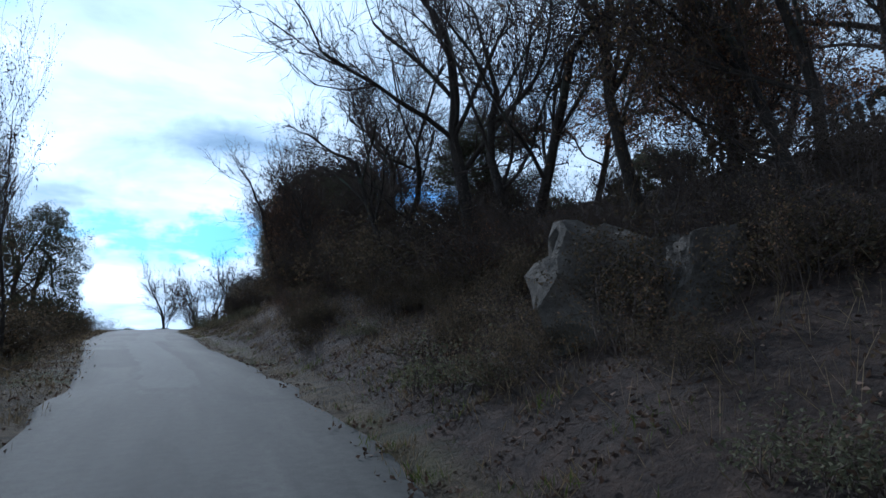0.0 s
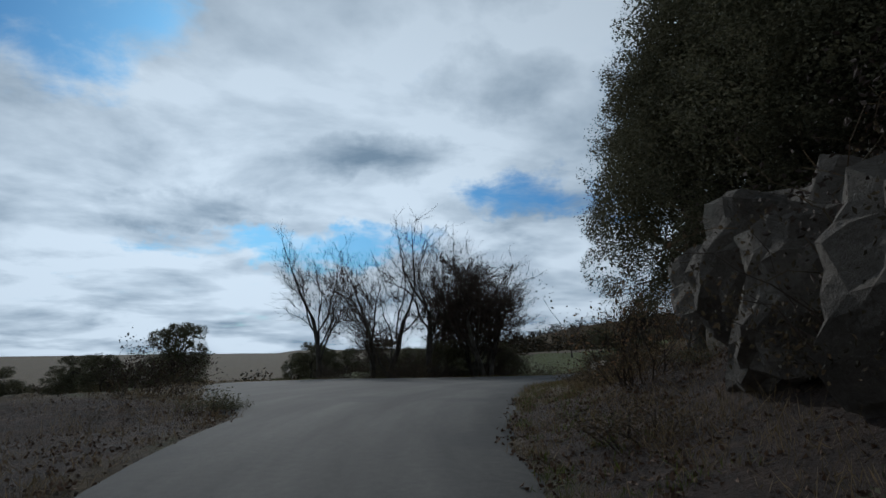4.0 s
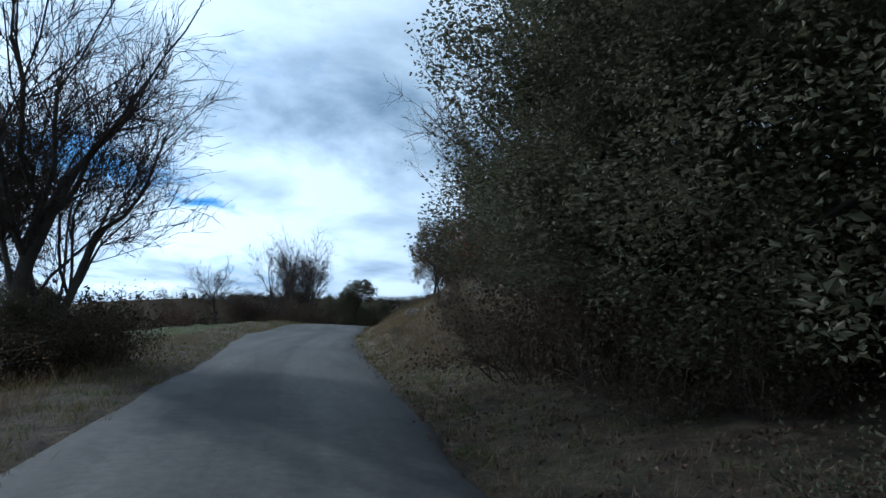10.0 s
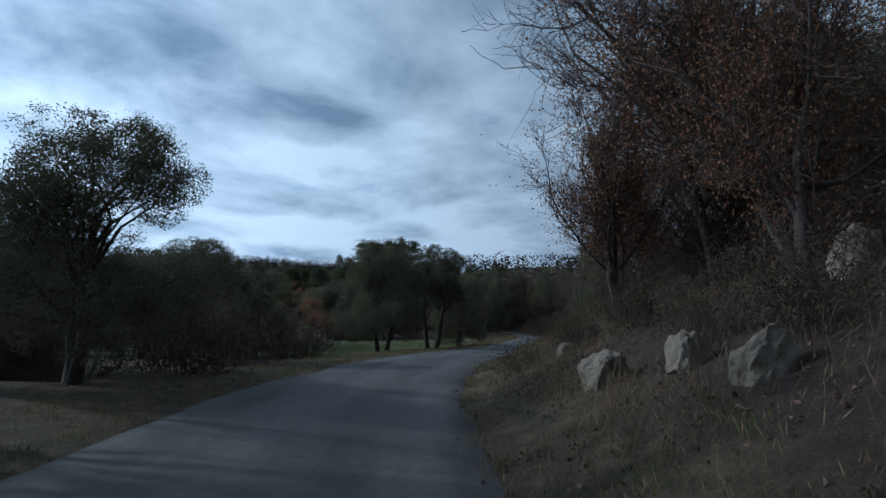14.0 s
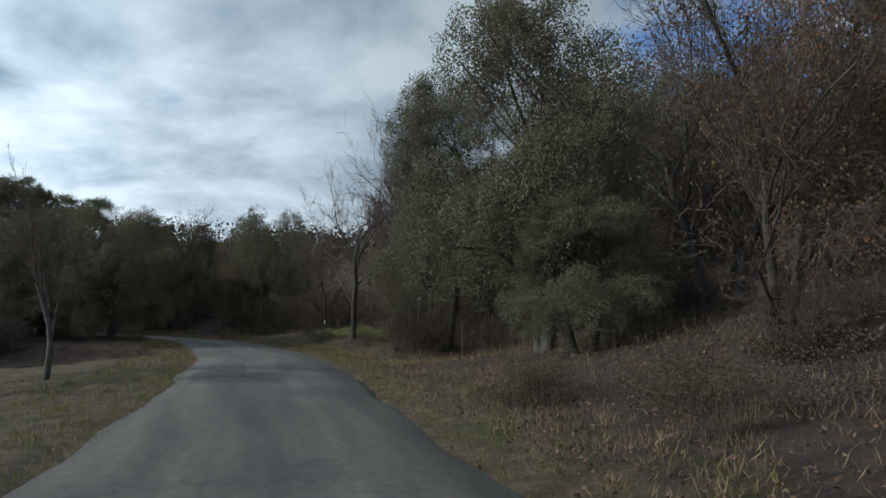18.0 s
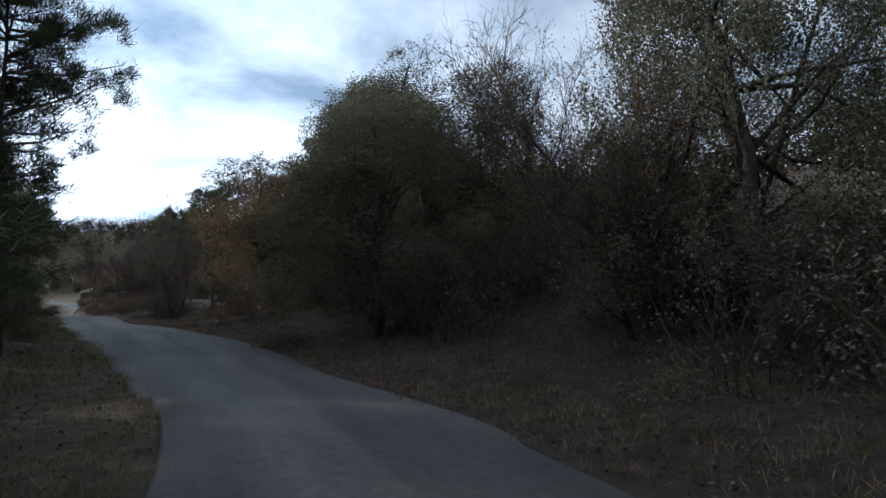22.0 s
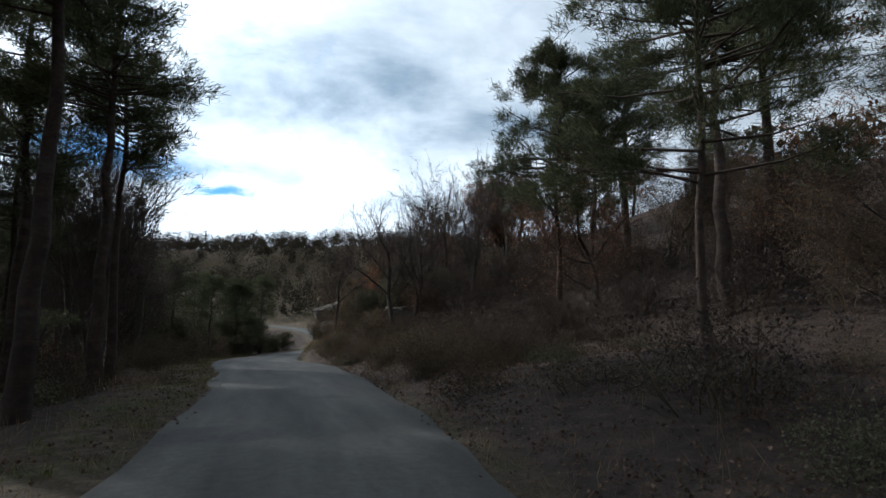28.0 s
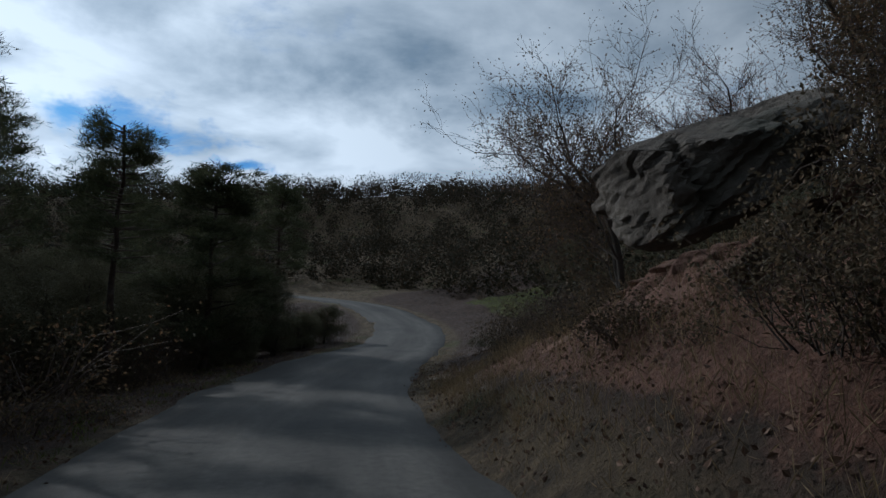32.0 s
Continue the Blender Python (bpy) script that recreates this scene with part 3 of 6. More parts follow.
def mesh_of(name, verts, faces, mat, smooth=False):
    verts, faces = np.asarray(verts, np.float32), np.asarray(faces, np.int32)
    me = bpy.data.meshes.new(name)
    me.vertices.add(len(verts))
    me.vertices.foreach_set("co", verts.ravel())
    k = faces.shape[1]
    me.loops.add(faces.size)
    me.loops.foreach_set("vertex_index", faces.ravel())
    me.polygons.add(len(faces))
    me.polygons.foreach_set("loop_start", np.arange(0, faces.size, k, dtype=np.int32))
    me.update(calc_edges=True)
    me.polygons.foreach_set("use_smooth", np.full(len(faces), smooth))
    me.materials.append(mat)
    return me


def part(name, me, parent, label=""):
    ob = new(name, me)
    ob.parent = parent
    return tagged(ob, label)


def tubes(segments, sides):
    """Tapered tubes from rows of x0 y0 z0 r0 x1 y1 z1 r1."""
    g = np.asarray(segments, float)
    a, ra, b, rb = g[:, :3], g[:, 3], g[:, 4:7], g[:, 7]
    w = b - a
    w /= np.linalg.norm(w, axis=1)[:, None] + 1e-9
    ref = np.where(np.abs(w[:, 2:3]) > 0.9, [[1.0, 0, 0]], [[0, 0, 1.0]])
    u = np.cross(w, ref)
    u /= np.linalg.norm(u, axis=1)[:, None]
    v = np.cross(w, u)
    ang = np.arange(sides) * 2 * np.pi / sides
    ring = np.cos(ang)[None, :, None] * u[:, None] + np.sin(ang)[None, :, None] * v[:, None]
    low, top = a[:, None] + ring * ra[:, None, None], b[:, None] + ring * rb[:, None, None]
    verts = np.concatenate([low, top], 1).reshape(-1, 3)
    k = np.arange(sides)
    quad = np.stack([k, (k + 1) % sides, (k + 1) % sides + sides, k + sides], 1)
    return verts, (quad[None] + (np.arange(len(g)) * 2 * sides)[:, None, None]).reshape(-1, 4)


def joined(*pieces):
    verts, faces, base = [], [], 0
    for v, f in pieces:
        verts.append(v)
        faces.append(f + base)
        base += len(v)
    return np.vstack(verts), np.vstack(faces)


def leaves(rng, at, long, wide, droop=0.0, lean=None, facing=None):
    """One bent four-cornered leaf at each place, turned at random or lying across a direction."""
    n = len(at)
    if facing is not None:
        lean = np.cross(facing + 0.9 * rng.normal(size=(n, 3)), rng.normal(size=(n, 3)))
        lean /= np.linalg.norm(lean, axis=1)[:, None] + 1e-9
    a = rng.normal(size=(n, 3)) if lean is None else lean + 0.45 * rng.normal(size=(n, 3))
    a[:, 2] -= droop
    a /= np.linalg.norm(a, axis=1)[:, None] + 1e-9
    b = np.cross(a, rng.normal(size=(n, 3)) if facing is None else facing + 0.6 * rng.normal(size=(n, 3)))
    b /= np.linalg.norm(b, axis=1)[:, None] + 1e-9
    c = np.cross(a, b)
    size = rng.uniform(0.65, 1.35, n)[:, None]
    a, b, c = a * long * size, b * wide * size * 0.5, c * wide * size * 0.25
    verts = np.stack([at, at + a * 0.5 + b + c, at + a, at + a * 0.5 - b + c], 1).reshape(-1, 3)
    return verts, np.arange(4 * n).reshape(-1, 4)


UPSWEPT = [(6, 0.70, 0.52, 0.10), (6, 0.62, 0.55, 0.10), (6, 0.56, 0.55, 0.09), (6, 0.52, 0.55, 0.07), (0, 0, 0, 0.05)]
SPREADING = [(6, 0.80, 0.70, 0.05), (6, 0.62, 0.65, 0.06), (6, 0.56, 0.6, 0.05), (6, 0.52, 0.6, 0.04), (0, 0, 0, 0.03)]
SIMPLE = [(5, 0.78, 0.65, 0.04), (5, 0.64, 0.6, 0.05), (4, 0.62, 0.6, 0.03), (0, 0, 0, 0.02)]


def grow(rng, p, way, long, r, level, plan, segs, tips, lines=None):
    """A limb that bends, tapers and forks; plan: for each level (children, length ratio, spread, rise)."""
    steps = 5 if level < 2 else 3
    kids, ratio, spread, rise = plan[min(level, len(plan) - 1)]
    bend = 0.10 if plan[0] is UPSWEPT[0] else 0.15
    nodes, radii = [p], [max(r, 0.0075)]
    for i in range(steps):
        way = way + rng.normal(0, bend + 0.03 * level, 3) + (0, 0, rise)
        way = way / np.linalg.norm(way)
        q = p + way * long / steps
        r1 = r * (1 - 0.45 / steps * (1.25 if level else 1))
        r, r1 = max(r, 0.0048), max(r1, 0.0038)
        segs[level].append((*p, r, *q, r1))
        p, r = q, r1
        nodes.append(q)
        radii.append(r1)
    if lines is not None and level < 2:
        lines[level].append((nodes, radii))
    if level >= len(plan) - 1:
        tips.append((p, way))
        return
    for k in range(kids):
        f = 1.0 if k == 0 else rng.uniform(0.35 if level == 0 else 0.15, 1.0)
        i = min(int(f * steps), steps)
        base = nodes[i]
        turn = rng.normal(size=3)
        turn -= way * (turn @ way)
        turn /= np.linalg.norm(turn) + 1e-9
        s = spread * rng.uniform(0.6, 1.3)
        child = way * math.cos(s) + turn * math.sin(s)
        grow(rng, base, child, long * ratio * rng.uniform(0.75, 1.2), r * (0.72 if k == 0 else 0.55), level + 1, plan, segs, tips, lines)


def skeleton_mesh(name, segs, mat, thin=1.0):
    bits = []
    for level, rows in enumerate(segs):
        if len(rows):
            bits.append(tubes(rows, (8, 6, 4, 3, 3, 3)[level]))
    v, f = joined(*bits)
    return mesh_of(name, v, f, mat, True)


# ---- kinds of plants: each built once at the origin, then copied ----


def holder(name, label, category):
    return tagged(new(name), label, category)


def bare_tree(seed, tall, plan, label, name="bare_tree", leafy=0, leaf_mat=None, leaf_size=0.10, stems=1, bark=None, fan=0.35):
    rng = np.random.default_rng(seed)
    ob = holder(name, label, "tree")
    segs, tips, lines = [[] for _ in range(6)], [], [[], []]
    for k in range(stems):
        a = rng.uniform(0, 6.28)
        way = np.array([math.cos(a) * fan, math.sin(a) * fan, 1.0]) if stems > 1 else np.array([rng.normal(0, 0.1), rng.normal(0, 0.1), 1.0])
        foot = np.array([0.12 * math.cos(a), 0.12 * math.sin(a), -0.25]) * (stems > 1) + (0, 0, -0.25 * (stems == 1))
        grow(rng, foot, way / np.linalg.norm(way), tall * rng.uniform(0.36, 0.44), tall * 0.0165 / (0.75 + 0.25 * stems), 0, plan, segs, tips, lines)
    last = np.array(segs[4] if segs[4] else segs[3])           # sprays of hair-fine twigs on the outer branches
    pick = last[rng.integers(0, len(last), 1500 + 600 * stems)]
    f = rng.uniform(0, 1, (len(pick), 1))
    a, w = pick[:, :3] * (1 - f) + pick[:, 4:7] * f, pick[:, 4:7] - pick[:, :3]
    w = w / (np.linalg.norm(w, axis=1)[:, None] + 1e-9) + rng.normal(0, 0.55, w.shape) + (0, 0, 0.15)
    b = a + w * rng.uniform(0.12, 0.34, (len(pick), 1)) * tall / 8
    sprays = np.column_stack([a, np.full(len(a), 0.0034), b, np.full(len(a), 0.0022)])
    for nodes, radii in lines[0]:
        radii[0] *= 1.25
        part("trunk", mesh_of("trunk", *bole(nodes, radii), bark or BARK_GREY, True), ob)
    for nodes, radii in lines[1]:
        part("limb", mesh_of("limb", *bole(nodes, radii, 6), bark or BARK_GREY, True), ob)
    tagged(part("branchwork", skeleton_mesh("branchwork", [[], [], segs[2], segs[3], segs[4], sprays], TWIG), ob, "fine bare twigs" if not leafy else "fine twigs"), kind="stuff")
    if leafy:
        p = np.array([t[0] for t in tips])
        pick = rng.integers(0, len(p), leafy)
        at = p[pick] + rng.normal(0, 0.16, (leafy, 3))
        part("crown", mesh_of("crown", *leaves(rng, at, leaf_size, leaf_size * 0.6, 0.5), leaf_mat), ob, "clinging dry brown leaves" if leaf_mat is BROWN_LEAF else "")
    return ob


def lobes_of(rng, tall, wide, low, count):
    """Round clumps that fill a crown: centre and radius."""
    out = []
    while len(out) < count:
        p = rng.normal(size=3)
        p /= np.linalg.norm(p)
        p *= rng.uniform(0.2, 1.0) ** 0.5
        r = rng.uniform(0.17, 0.36) * wide
        f = rng.uniform(0.0, 1.0)
        z = low + r * 0.8 + (tall - low - r * 1.6) * f
        belly = math.sqrt(max(1.0 - ((f - 0.36) / 0.74) ** 2, 0.05)) * (wide - r * 0.8) / max(math.hypot(p[0], p[1]), 0.45) * rng.uniform(0.35, 1.0) ** 0.5
        out.append((p[0] * belly, p[1] * belly, z, r))
    return np.array(out)


def bole(points, radii, sides=8):
    """One connected tapering tube through the points."""
    p, n = np.array(points, float), len(points)
    ang = np.arange(sides) * 2 * np.pi / sides
    way = np.gradient(p, axis=0)
    way /= np.linalg.norm(way, axis=1)[:, None]
    u = np.cross(way, [0.31, 0.95, 0.02])
    u /= np.linalg.norm(u, axis=1)[:, None]
    v = np.cross(way, u)
    ring = np.cos(ang)[None, :, None] * u[:, None] + np.sin(ang)[None, :, None] * v[:, None]
    verts = (p[:, None] + ring * np.array(radii)[:, None, None]).reshape(-1, 3)
    i, j = np.meshgrid(np.arange(sides), np.arange(n - 1))
    i, j = i.ravel(), j.ravel()
    return verts, np.stack([j * sides + i, j * sides + (i + 1) % sides, (j + 1) * sides + (i + 1) % sides, (j + 1) * sides + i], 1)


def evergreen(seed, tall, wide, low, label, count=26, n=15000, leaf=0.10, mat=None, name="evergreen_oak", stems=2, inner=4200):
    rng = np.random.default_rng(seed)
    ob = holder(name, label, "tree")
    lobes = lobes_of(rng, tall, wide, low, count)
    limbs = [[], []]
    for k in range(stems):
        a = rng.uniform(0, 6.28)
        p, r = np.array([0.15 * math.cos(a), 0.15 * math.sin(a), -0.3]), 0.030 * tall / stems**0.5
        line, radii = [p], [r * 1.25]
        for i in range(5):
            p = p + np.array([math.cos(a) * wide * 0.06, math.sin(a) * wide * 0.06, tall * 0.13]) + rng.normal(0, 0.07, 3)
            r *= 0.86
            line.append(p)
            radii.append(r)
        part("trunk", mesh_of("trunk", *bole(line, radii), BARK_DARK, True), ob)
        for lobe in lobes[k::stems][:12]:
            start = line[rng.integers(2, 6)]
            mid = (start + lobe[:3]) / 2 + rng.normal(0, 0.2, 3)
            limbs[0].append((*start, r * 0.7, *mid, r * 0.45))
            limbs[1].append((*mid, r * 0.45, *lobe[:3], 0.015))
    tagged(part("branchwork", skeleton_mesh("branchwork", [[], limbs[0], limbs[1]], BARK_DARK), ob), kind="stuff")
    w = lobes[:, 3] ** 2
    bits = []
    sprigs = rng.normal(size=(len(lobes), 46, 3))
    sprigs /= np.linalg.norm(sprigs, axis=2)[:, :, None]
    reach = rng.uniform(0.88, 1.14, (len(lobes), 46))
    for m, size, r0, r1 in ((n, leaf, 0.88, 1.03), (inner, leaf * 1.3, 0.6, 0.95)):
        pick = rng.choice(len(lobes), m, p=w / w.sum())
        # the surface of each clump is broken into tufts of unequal reach
        tuft = rng.integers(0, sprigs.shape[1], m)
        off = rng.normal(0, 0.17, (m, 3))
        way = sprigs[pick, tuft] + off
        way /= np.linalg.norm(way, axis=1)[:, None]
        at = lobes[pick, :3] + way * lobes[pick, 3:4] * (reach[pick, tuft] - 1.4 * (off ** 2).sum(1))[:, None] * rng.uniform(r0, r1, (m, 1))
        at[:, 2] = np.maximum(at[:, 2], 0.10)
        bits.append(leaves(rng, at, size, size * 0.62, 0.0, None, way))
    part("crown", mesh_of("crown", *joined(*bits), mat or OAK_LEAF), ob)
    return ob


def pine(seed, tall, wide, clear, label, n=5200, name="pine_tree"):
    rng = np.random.default_rng(seed)
    ob = holder(name, label, "tree")
    segs, tufts, ways = [[], [], []], [], []
    p, r = np.array([0, 0, -0.3]), 0.0095 * tall + 0.02
    nodes = []
    for i in range(14):
        q = p + np.array([rng.normal(0, 0.03), rng.normal(0, 0.03), (tall + 0.3) / 14])
        r1 = r * 0.90
        segs[0].append((*p, r, *q, r1))
        nodes.append((q, r1))
        p, r = q, r1
    for i in range(70):
        f = clear + (0.99 - clear) * rng.uniform() ** 0.9
        q = np.array([0, 0, tall * f])
        k = min(int(f * 14), 13)
        q[:2] = nodes[k][0][:2]
        a, reach = rng.uniform(0, 6.28), wide * (1.12 - f) ** 0.65 * rng.uniform(0.55, 1.15)
        way = np.array([math.cos(a), math.sin(a), rng.uniform(-0.05, 0.45)])
        end = q + way * reach + (0, 0, 0.12 * reach)
        mid = q + way * reach * 0.5
        segs[1].append((*q, 0.03, *mid, 0.02))
        segs[2].append((*mid, 0.02, *end, 0.008))
        for j in range(6):
            u = rng.uniform(0.55, 1.05)
            c = q + way * reach * u + rng.normal(0, 0.09 + 0.03 * reach, 3)
            tufts.append(c)
            ways.append(way * 0.5 + (0, 0, 0.55))
    part("trunk", skeleton_mesh("trunk", [segs[0]], BARK_PINE), ob, "straight pine trunk")
    tagged(part("branchwork", skeleton_mesh("branchwork", [[], [], segs[1], segs[2]], TWIG), ob), kind="stuff")
    tufts, ways = np.array(tufts), np.array(ways)
    pick = rng.integers(0, len(tufts), n)
    part("crown", mesh_of("crown", *leaves(rng, tufts[pick] + rng.normal(0, 0.08, (n, 3)), 0.17, 0.013, 0.0, ways[pick] + 0.4 * rng.normal(size=(n, 3))), NEEDLE), ob, "sparse tufts of dark needles")
    return ob


def shrub(seed, tall, wide, label, n=1500, leaf=0.07, mat=None, stems=26, name="shrub"):
    rng = np.random.default_rng(seed)
    ob = holder(name, label, "shrub")
    segs, tips = [[] for _ in range(6)], []
    for k in range(stems):
        a, u = rng.uniform(0, 6.28), rng.uniform(0, 0.6) ** 0.7
        foot = np.array([math.cos(a) * u * wide * 0.7, math.sin(a) * u * wide * 0.7, -0.12])
        way = np.array([math.cos(a) * rng.uniform(0.1, 0.8), math.sin(a) * rng.uniform(0.1, 0.8), 1.0])
        grow(rng, foot, way / np.linalg.norm(way), tall * rng.uniform(0.45, 0.75), 0.012, 3, [0, 0, 0, (4, 0.6, 0.6, 0.03), (0, 0, 0, 0)], segs, tips)
    tagged(part("stem_tangle", skeleton_mesh("stem_tangle", [[], [], [], segs[3], segs[4]], TWIG), ob), kind="stuff")
    p = np.array([t[0] for t in tips])
    at = p[rng.integers(0, len(p), n)] + rng.normal(0, 0.13, (n, 3))
    at[:, 2] = np.abs(at[:, 2]) + 0.02
    part("foliage", mesh_of("foliage", *leaves(rng, at, leaf, leaf * 0.6, 0.2), mat or SHRUB_LEAF), ob)
    return ob



def thicket(seed, tall, wide, label, n, mat, stems=22):
    """Coppice: many thin upright stems from one stool, twigs to the ground, some dry leaves."""
    rng = np.random.default_rng(seed)
    ob = holder("thicket", label, "thicket")
    segs, tips = [[] for _ in range(6)], []
    for k in range(stems):
        a, u = rng.uniform(0, 6.28), rng.uniform(0, 1) ** 0.6
        foot = np.array([math.cos(a) * u * wide * 0.6, math.sin(a) * u * wide * 0.6, -0.15])
        way = np.array([math.cos(a) * rng.uniform(0, 0.5), math.sin(a) * rng.uniform(0, 0.5), 1.0])
        grow(rng, foot, way / np.linalg.norm(way), tall * rng.uniform(0.4, 0.7), 0.017, 2, [0, 0, (6, 0.55, 0.5, 0.08), (5, 0.55, 0.6, 0.04), (0, 0, 0, 0.02)], segs, tips)
    last = np.array(segs[4])
    pick = last[rng.integers(0, len(last), 2600)]
    w = pick[:, 4:7] - pick[:, :3]
    w = w / (np.linalg.norm(w, axis=1)[:, None] + 1e-9) + rng.normal(0, 0.6, w.shape)
    sprays = np.column_stack([pick[:, :3], np.full(len(w), 0.0045), pick[:, :3] + w * rng.uniform(0.12, 0.32, (len(w), 1)), np.full(len(w), 0.003)])
    tagged(part("stem_tangle", skeleton_mesh("stem_tangle", [[], [], segs[2], segs[3], segs[4], sprays], TWIG), ob), kind="stuff")
    p = np.array([t[0] for t in tips])
    at = p[rng.integers(0, len(p), n)] + rng.normal(0, 0.14, (n, 3))
    at[:, 2] = np.abs(at[:, 2]) * rng.uniform(0.55, 1.0, n) + 0.02
    part("foliage", mesh_of("foliage", *leaves(rng, at, 0.052, 0.032, 0.3), mat), ob)
    return ob


ROUND = "dense dark evergreen oak with a rounded crown"
RUSSET = "oak still holding dry russet leaves on the wooded bank"
KINDS = {
    "bare": [bare_tree(11, 8, UPSWEPT, "leafless tree with many upswept grey branches by the road", stems=3, fan=0.42),
             bare_tree(12, 8, UPSWEPT, "leafless tree with many upswept grey branches by the road", stems=2, fan=0.38),
             bare_tree(14, 8, UPSWEPT, "slim leafless tree with fine upright twigs", stems=1)],
    "spread": [bare_tree(21, 8, SPREADING, "leafless oak with crooked spreading limbs on the bank", name="bare_oak", bark=BARK_DARK),
               bare_tree(22, 8, SPREADING, "leafless oak with crooked spreading limbs on the bank", name="bare_oak", bark=BARK_DARK, stems=2)],
    "brown": [bare_tree(31, 7, SPREADING, RUSSET, "brown_oak", 9000, BROWN_LEAF, 0.052, 1, BARK_DARK),
              bare_tree(32, 7, UPSWEPT, RUSSET, "brown_oak", 11000, BROWN_LEAF, 0.05, 2, BARK_DARK),
              bare_tree(33, 7, SPREADING, "oak with thinning olive and brown leaves", "thinning_oak", 13000, MIX_LEAF, 0.055, 2, BARK_DARK)],
    "farbrown": [bare_tree(34, 7, SIMPLE, "oak with thin brown leaves in the wood behind", "brown_oak", 6500, BROWN_LEAF, 0.085, 1, BARK_DARK),
                 bare_tree(35, 7, SIMPLE, "oak with thin brown leaves in the wood behind", "brown_oak", 7500, MIX_LEAF, 0.085, 2, BARK_DARK)],
    "oak": [evergreen(41, 6.5, 2.7, 0.4, ROUND, 60, 108000, 0.042, inner=34000), evergreen(42, 6.5, 3.0, 0.0, ROUND, 72, 124000, 0.042, inner=38000),
            evergreen(43, 6.5, 2.5, 1.7, "dark evergreen oak with an open trunk below", 26, 34000, 0.054, inner=18000)],
    "faroak": [evergreen(44, 6.5, 2.9, 0.2, ROUND, 40, 30000, 0.082, inner=12000), evergreen(45, 6.5, 2.6, 0.4, ROUND, 36, 28000, 0.082, inner=12000)],
    "russet": [evergreen(46, 6.5, 2.6, 0.7, "leafy oak with a full crown of dry russet leaves", 46, 44000, 0.054, BROWN_LEAF, "brown_oak", 2, 12000), evergreen(47, 6.5, 2.6, 0.9, "leafy oak with a full crown of dull olive and brown leaves", 40, 40000, 0.054, MIX_LEAF, "brown_oak", 3, 10000)],
    "pine": [pine(51, 10, 2.1, 0.60, "tall pine with a straight bare lower trunk", 21000), pine(52, 10, 1.8, 0.44, "tall pine with dark needles", 23000),
             pine(53, 7, 1.7, 0.12, "young pine with branches to the ground", 32000), pine(54, 8, 3.1, 0.38, "broad pine with a thick dark crown", 46000)],
    "bramble": [shrub(65, 0.6, 0.9, "low dark bramble with small leaves", 900, 0.045, stems=16, name="bramble"), shrub(66, 0.5, 1.1, "low ivy and bramble among fallen leaves", 1100, 0.05, OAK_LEAF, 14, "bramble")],
    "thicket": [thicket(71, 3.2, 1.4, "grey twiggy coppice thicket at the wood's edge", 700, MIX_LEAF), thicket(72, 3.2, 1.7, "twiggy coppice thicket with clinging brown leaves", 2400, BROWN_LEAF),
                thicket(73, 3.0, 1.5, "tangled thicket with dull green ivy leaves", 3000, SHRUB_LEAF)],
    "shrub": [shrub(61, 1.5, 1.2, "tangled dark brushwood with few leaves", 4200, 0.05), shrub(62, 1.3, 1.5, "tangled dark brushwood with few leaves", 4800, 0.05),
              shrub(63, 1.8, 1.0, "tall twiggy thicket with dry leaves", 1800, 0.05, MIX_LEAF)],
}
BROAD = {"bare": 0.36, "spread": 0.44, "brown": 0.40, "farbrown": 0.42, "oak": 0.46, "russet": 0.46, "faroak": 0.46, "pine": 0.20, "shrub": 0.75, "thicket": 0.55, "bramble": 1.0}      # reach to the side over height
SIZES = {}


def reach_of(ob):
    """Height of a model and how far its crown reaches to the side."""
    v = np.vstack([np.array([p.co[:] for p in c.data.vertices]) for c in ob.children])
    return v[:, 2].max(), np.percentile(np.hypot(v[:, 0], v[:, 1]), 96)


for models in KINDS.values():
    for ob in models:
        SIZES[ob.name] = reach_of(ob)
GROUPS = {"bare": "bare trees by the road", "spread": "bare oaks on the bank", "brown": "brown oaks", "farbrown": "brown oaks", "russet": "brown oaks", "oak": "evergreen oaks",
          "faroak": "evergreen oaks", "pine": "pines", "shrub": "brushwood", "thicket": "thickets of the wood's edge", "bramble": "brambles"}
KEEP = []                             # plants that are set down: x, y, kind


def plant_at(kind, x, y, tall, wide=1.0, turn=0.0, which=0, sink=0.0):
    """A plant of that height with its foot on the ground; wide: how much broader than its model."""
    model = KINDS[kind][which % len(KINDS[kind])]
    high, side = SIZES[model.name]
    k, across = tall / high, tall * wide * (0.30 if "young" in model["label"] else BROAD[kind]) / side
    z = float(height(np.array([x]), np.array([y]))[0])
    m = Matrix.LocRotScale((x, y, z - sink), Euler((0, 0, turn)), None)
    ob = copy_thing(model, m)
    ob.scale = (across, across, k)
    ob["group"] = GROUPS[kind]
    KEEP.append((x, y, kind))
    return ob


def plant(kind, s, d, tall, wide=1.0, turn=0.0, which=0):
    x, y = spot(s, d)
    return plant_at(kind, x, y, tall, wide, turn, which)


BRUSH = []                            # shrubs too far from the lane to tell apart


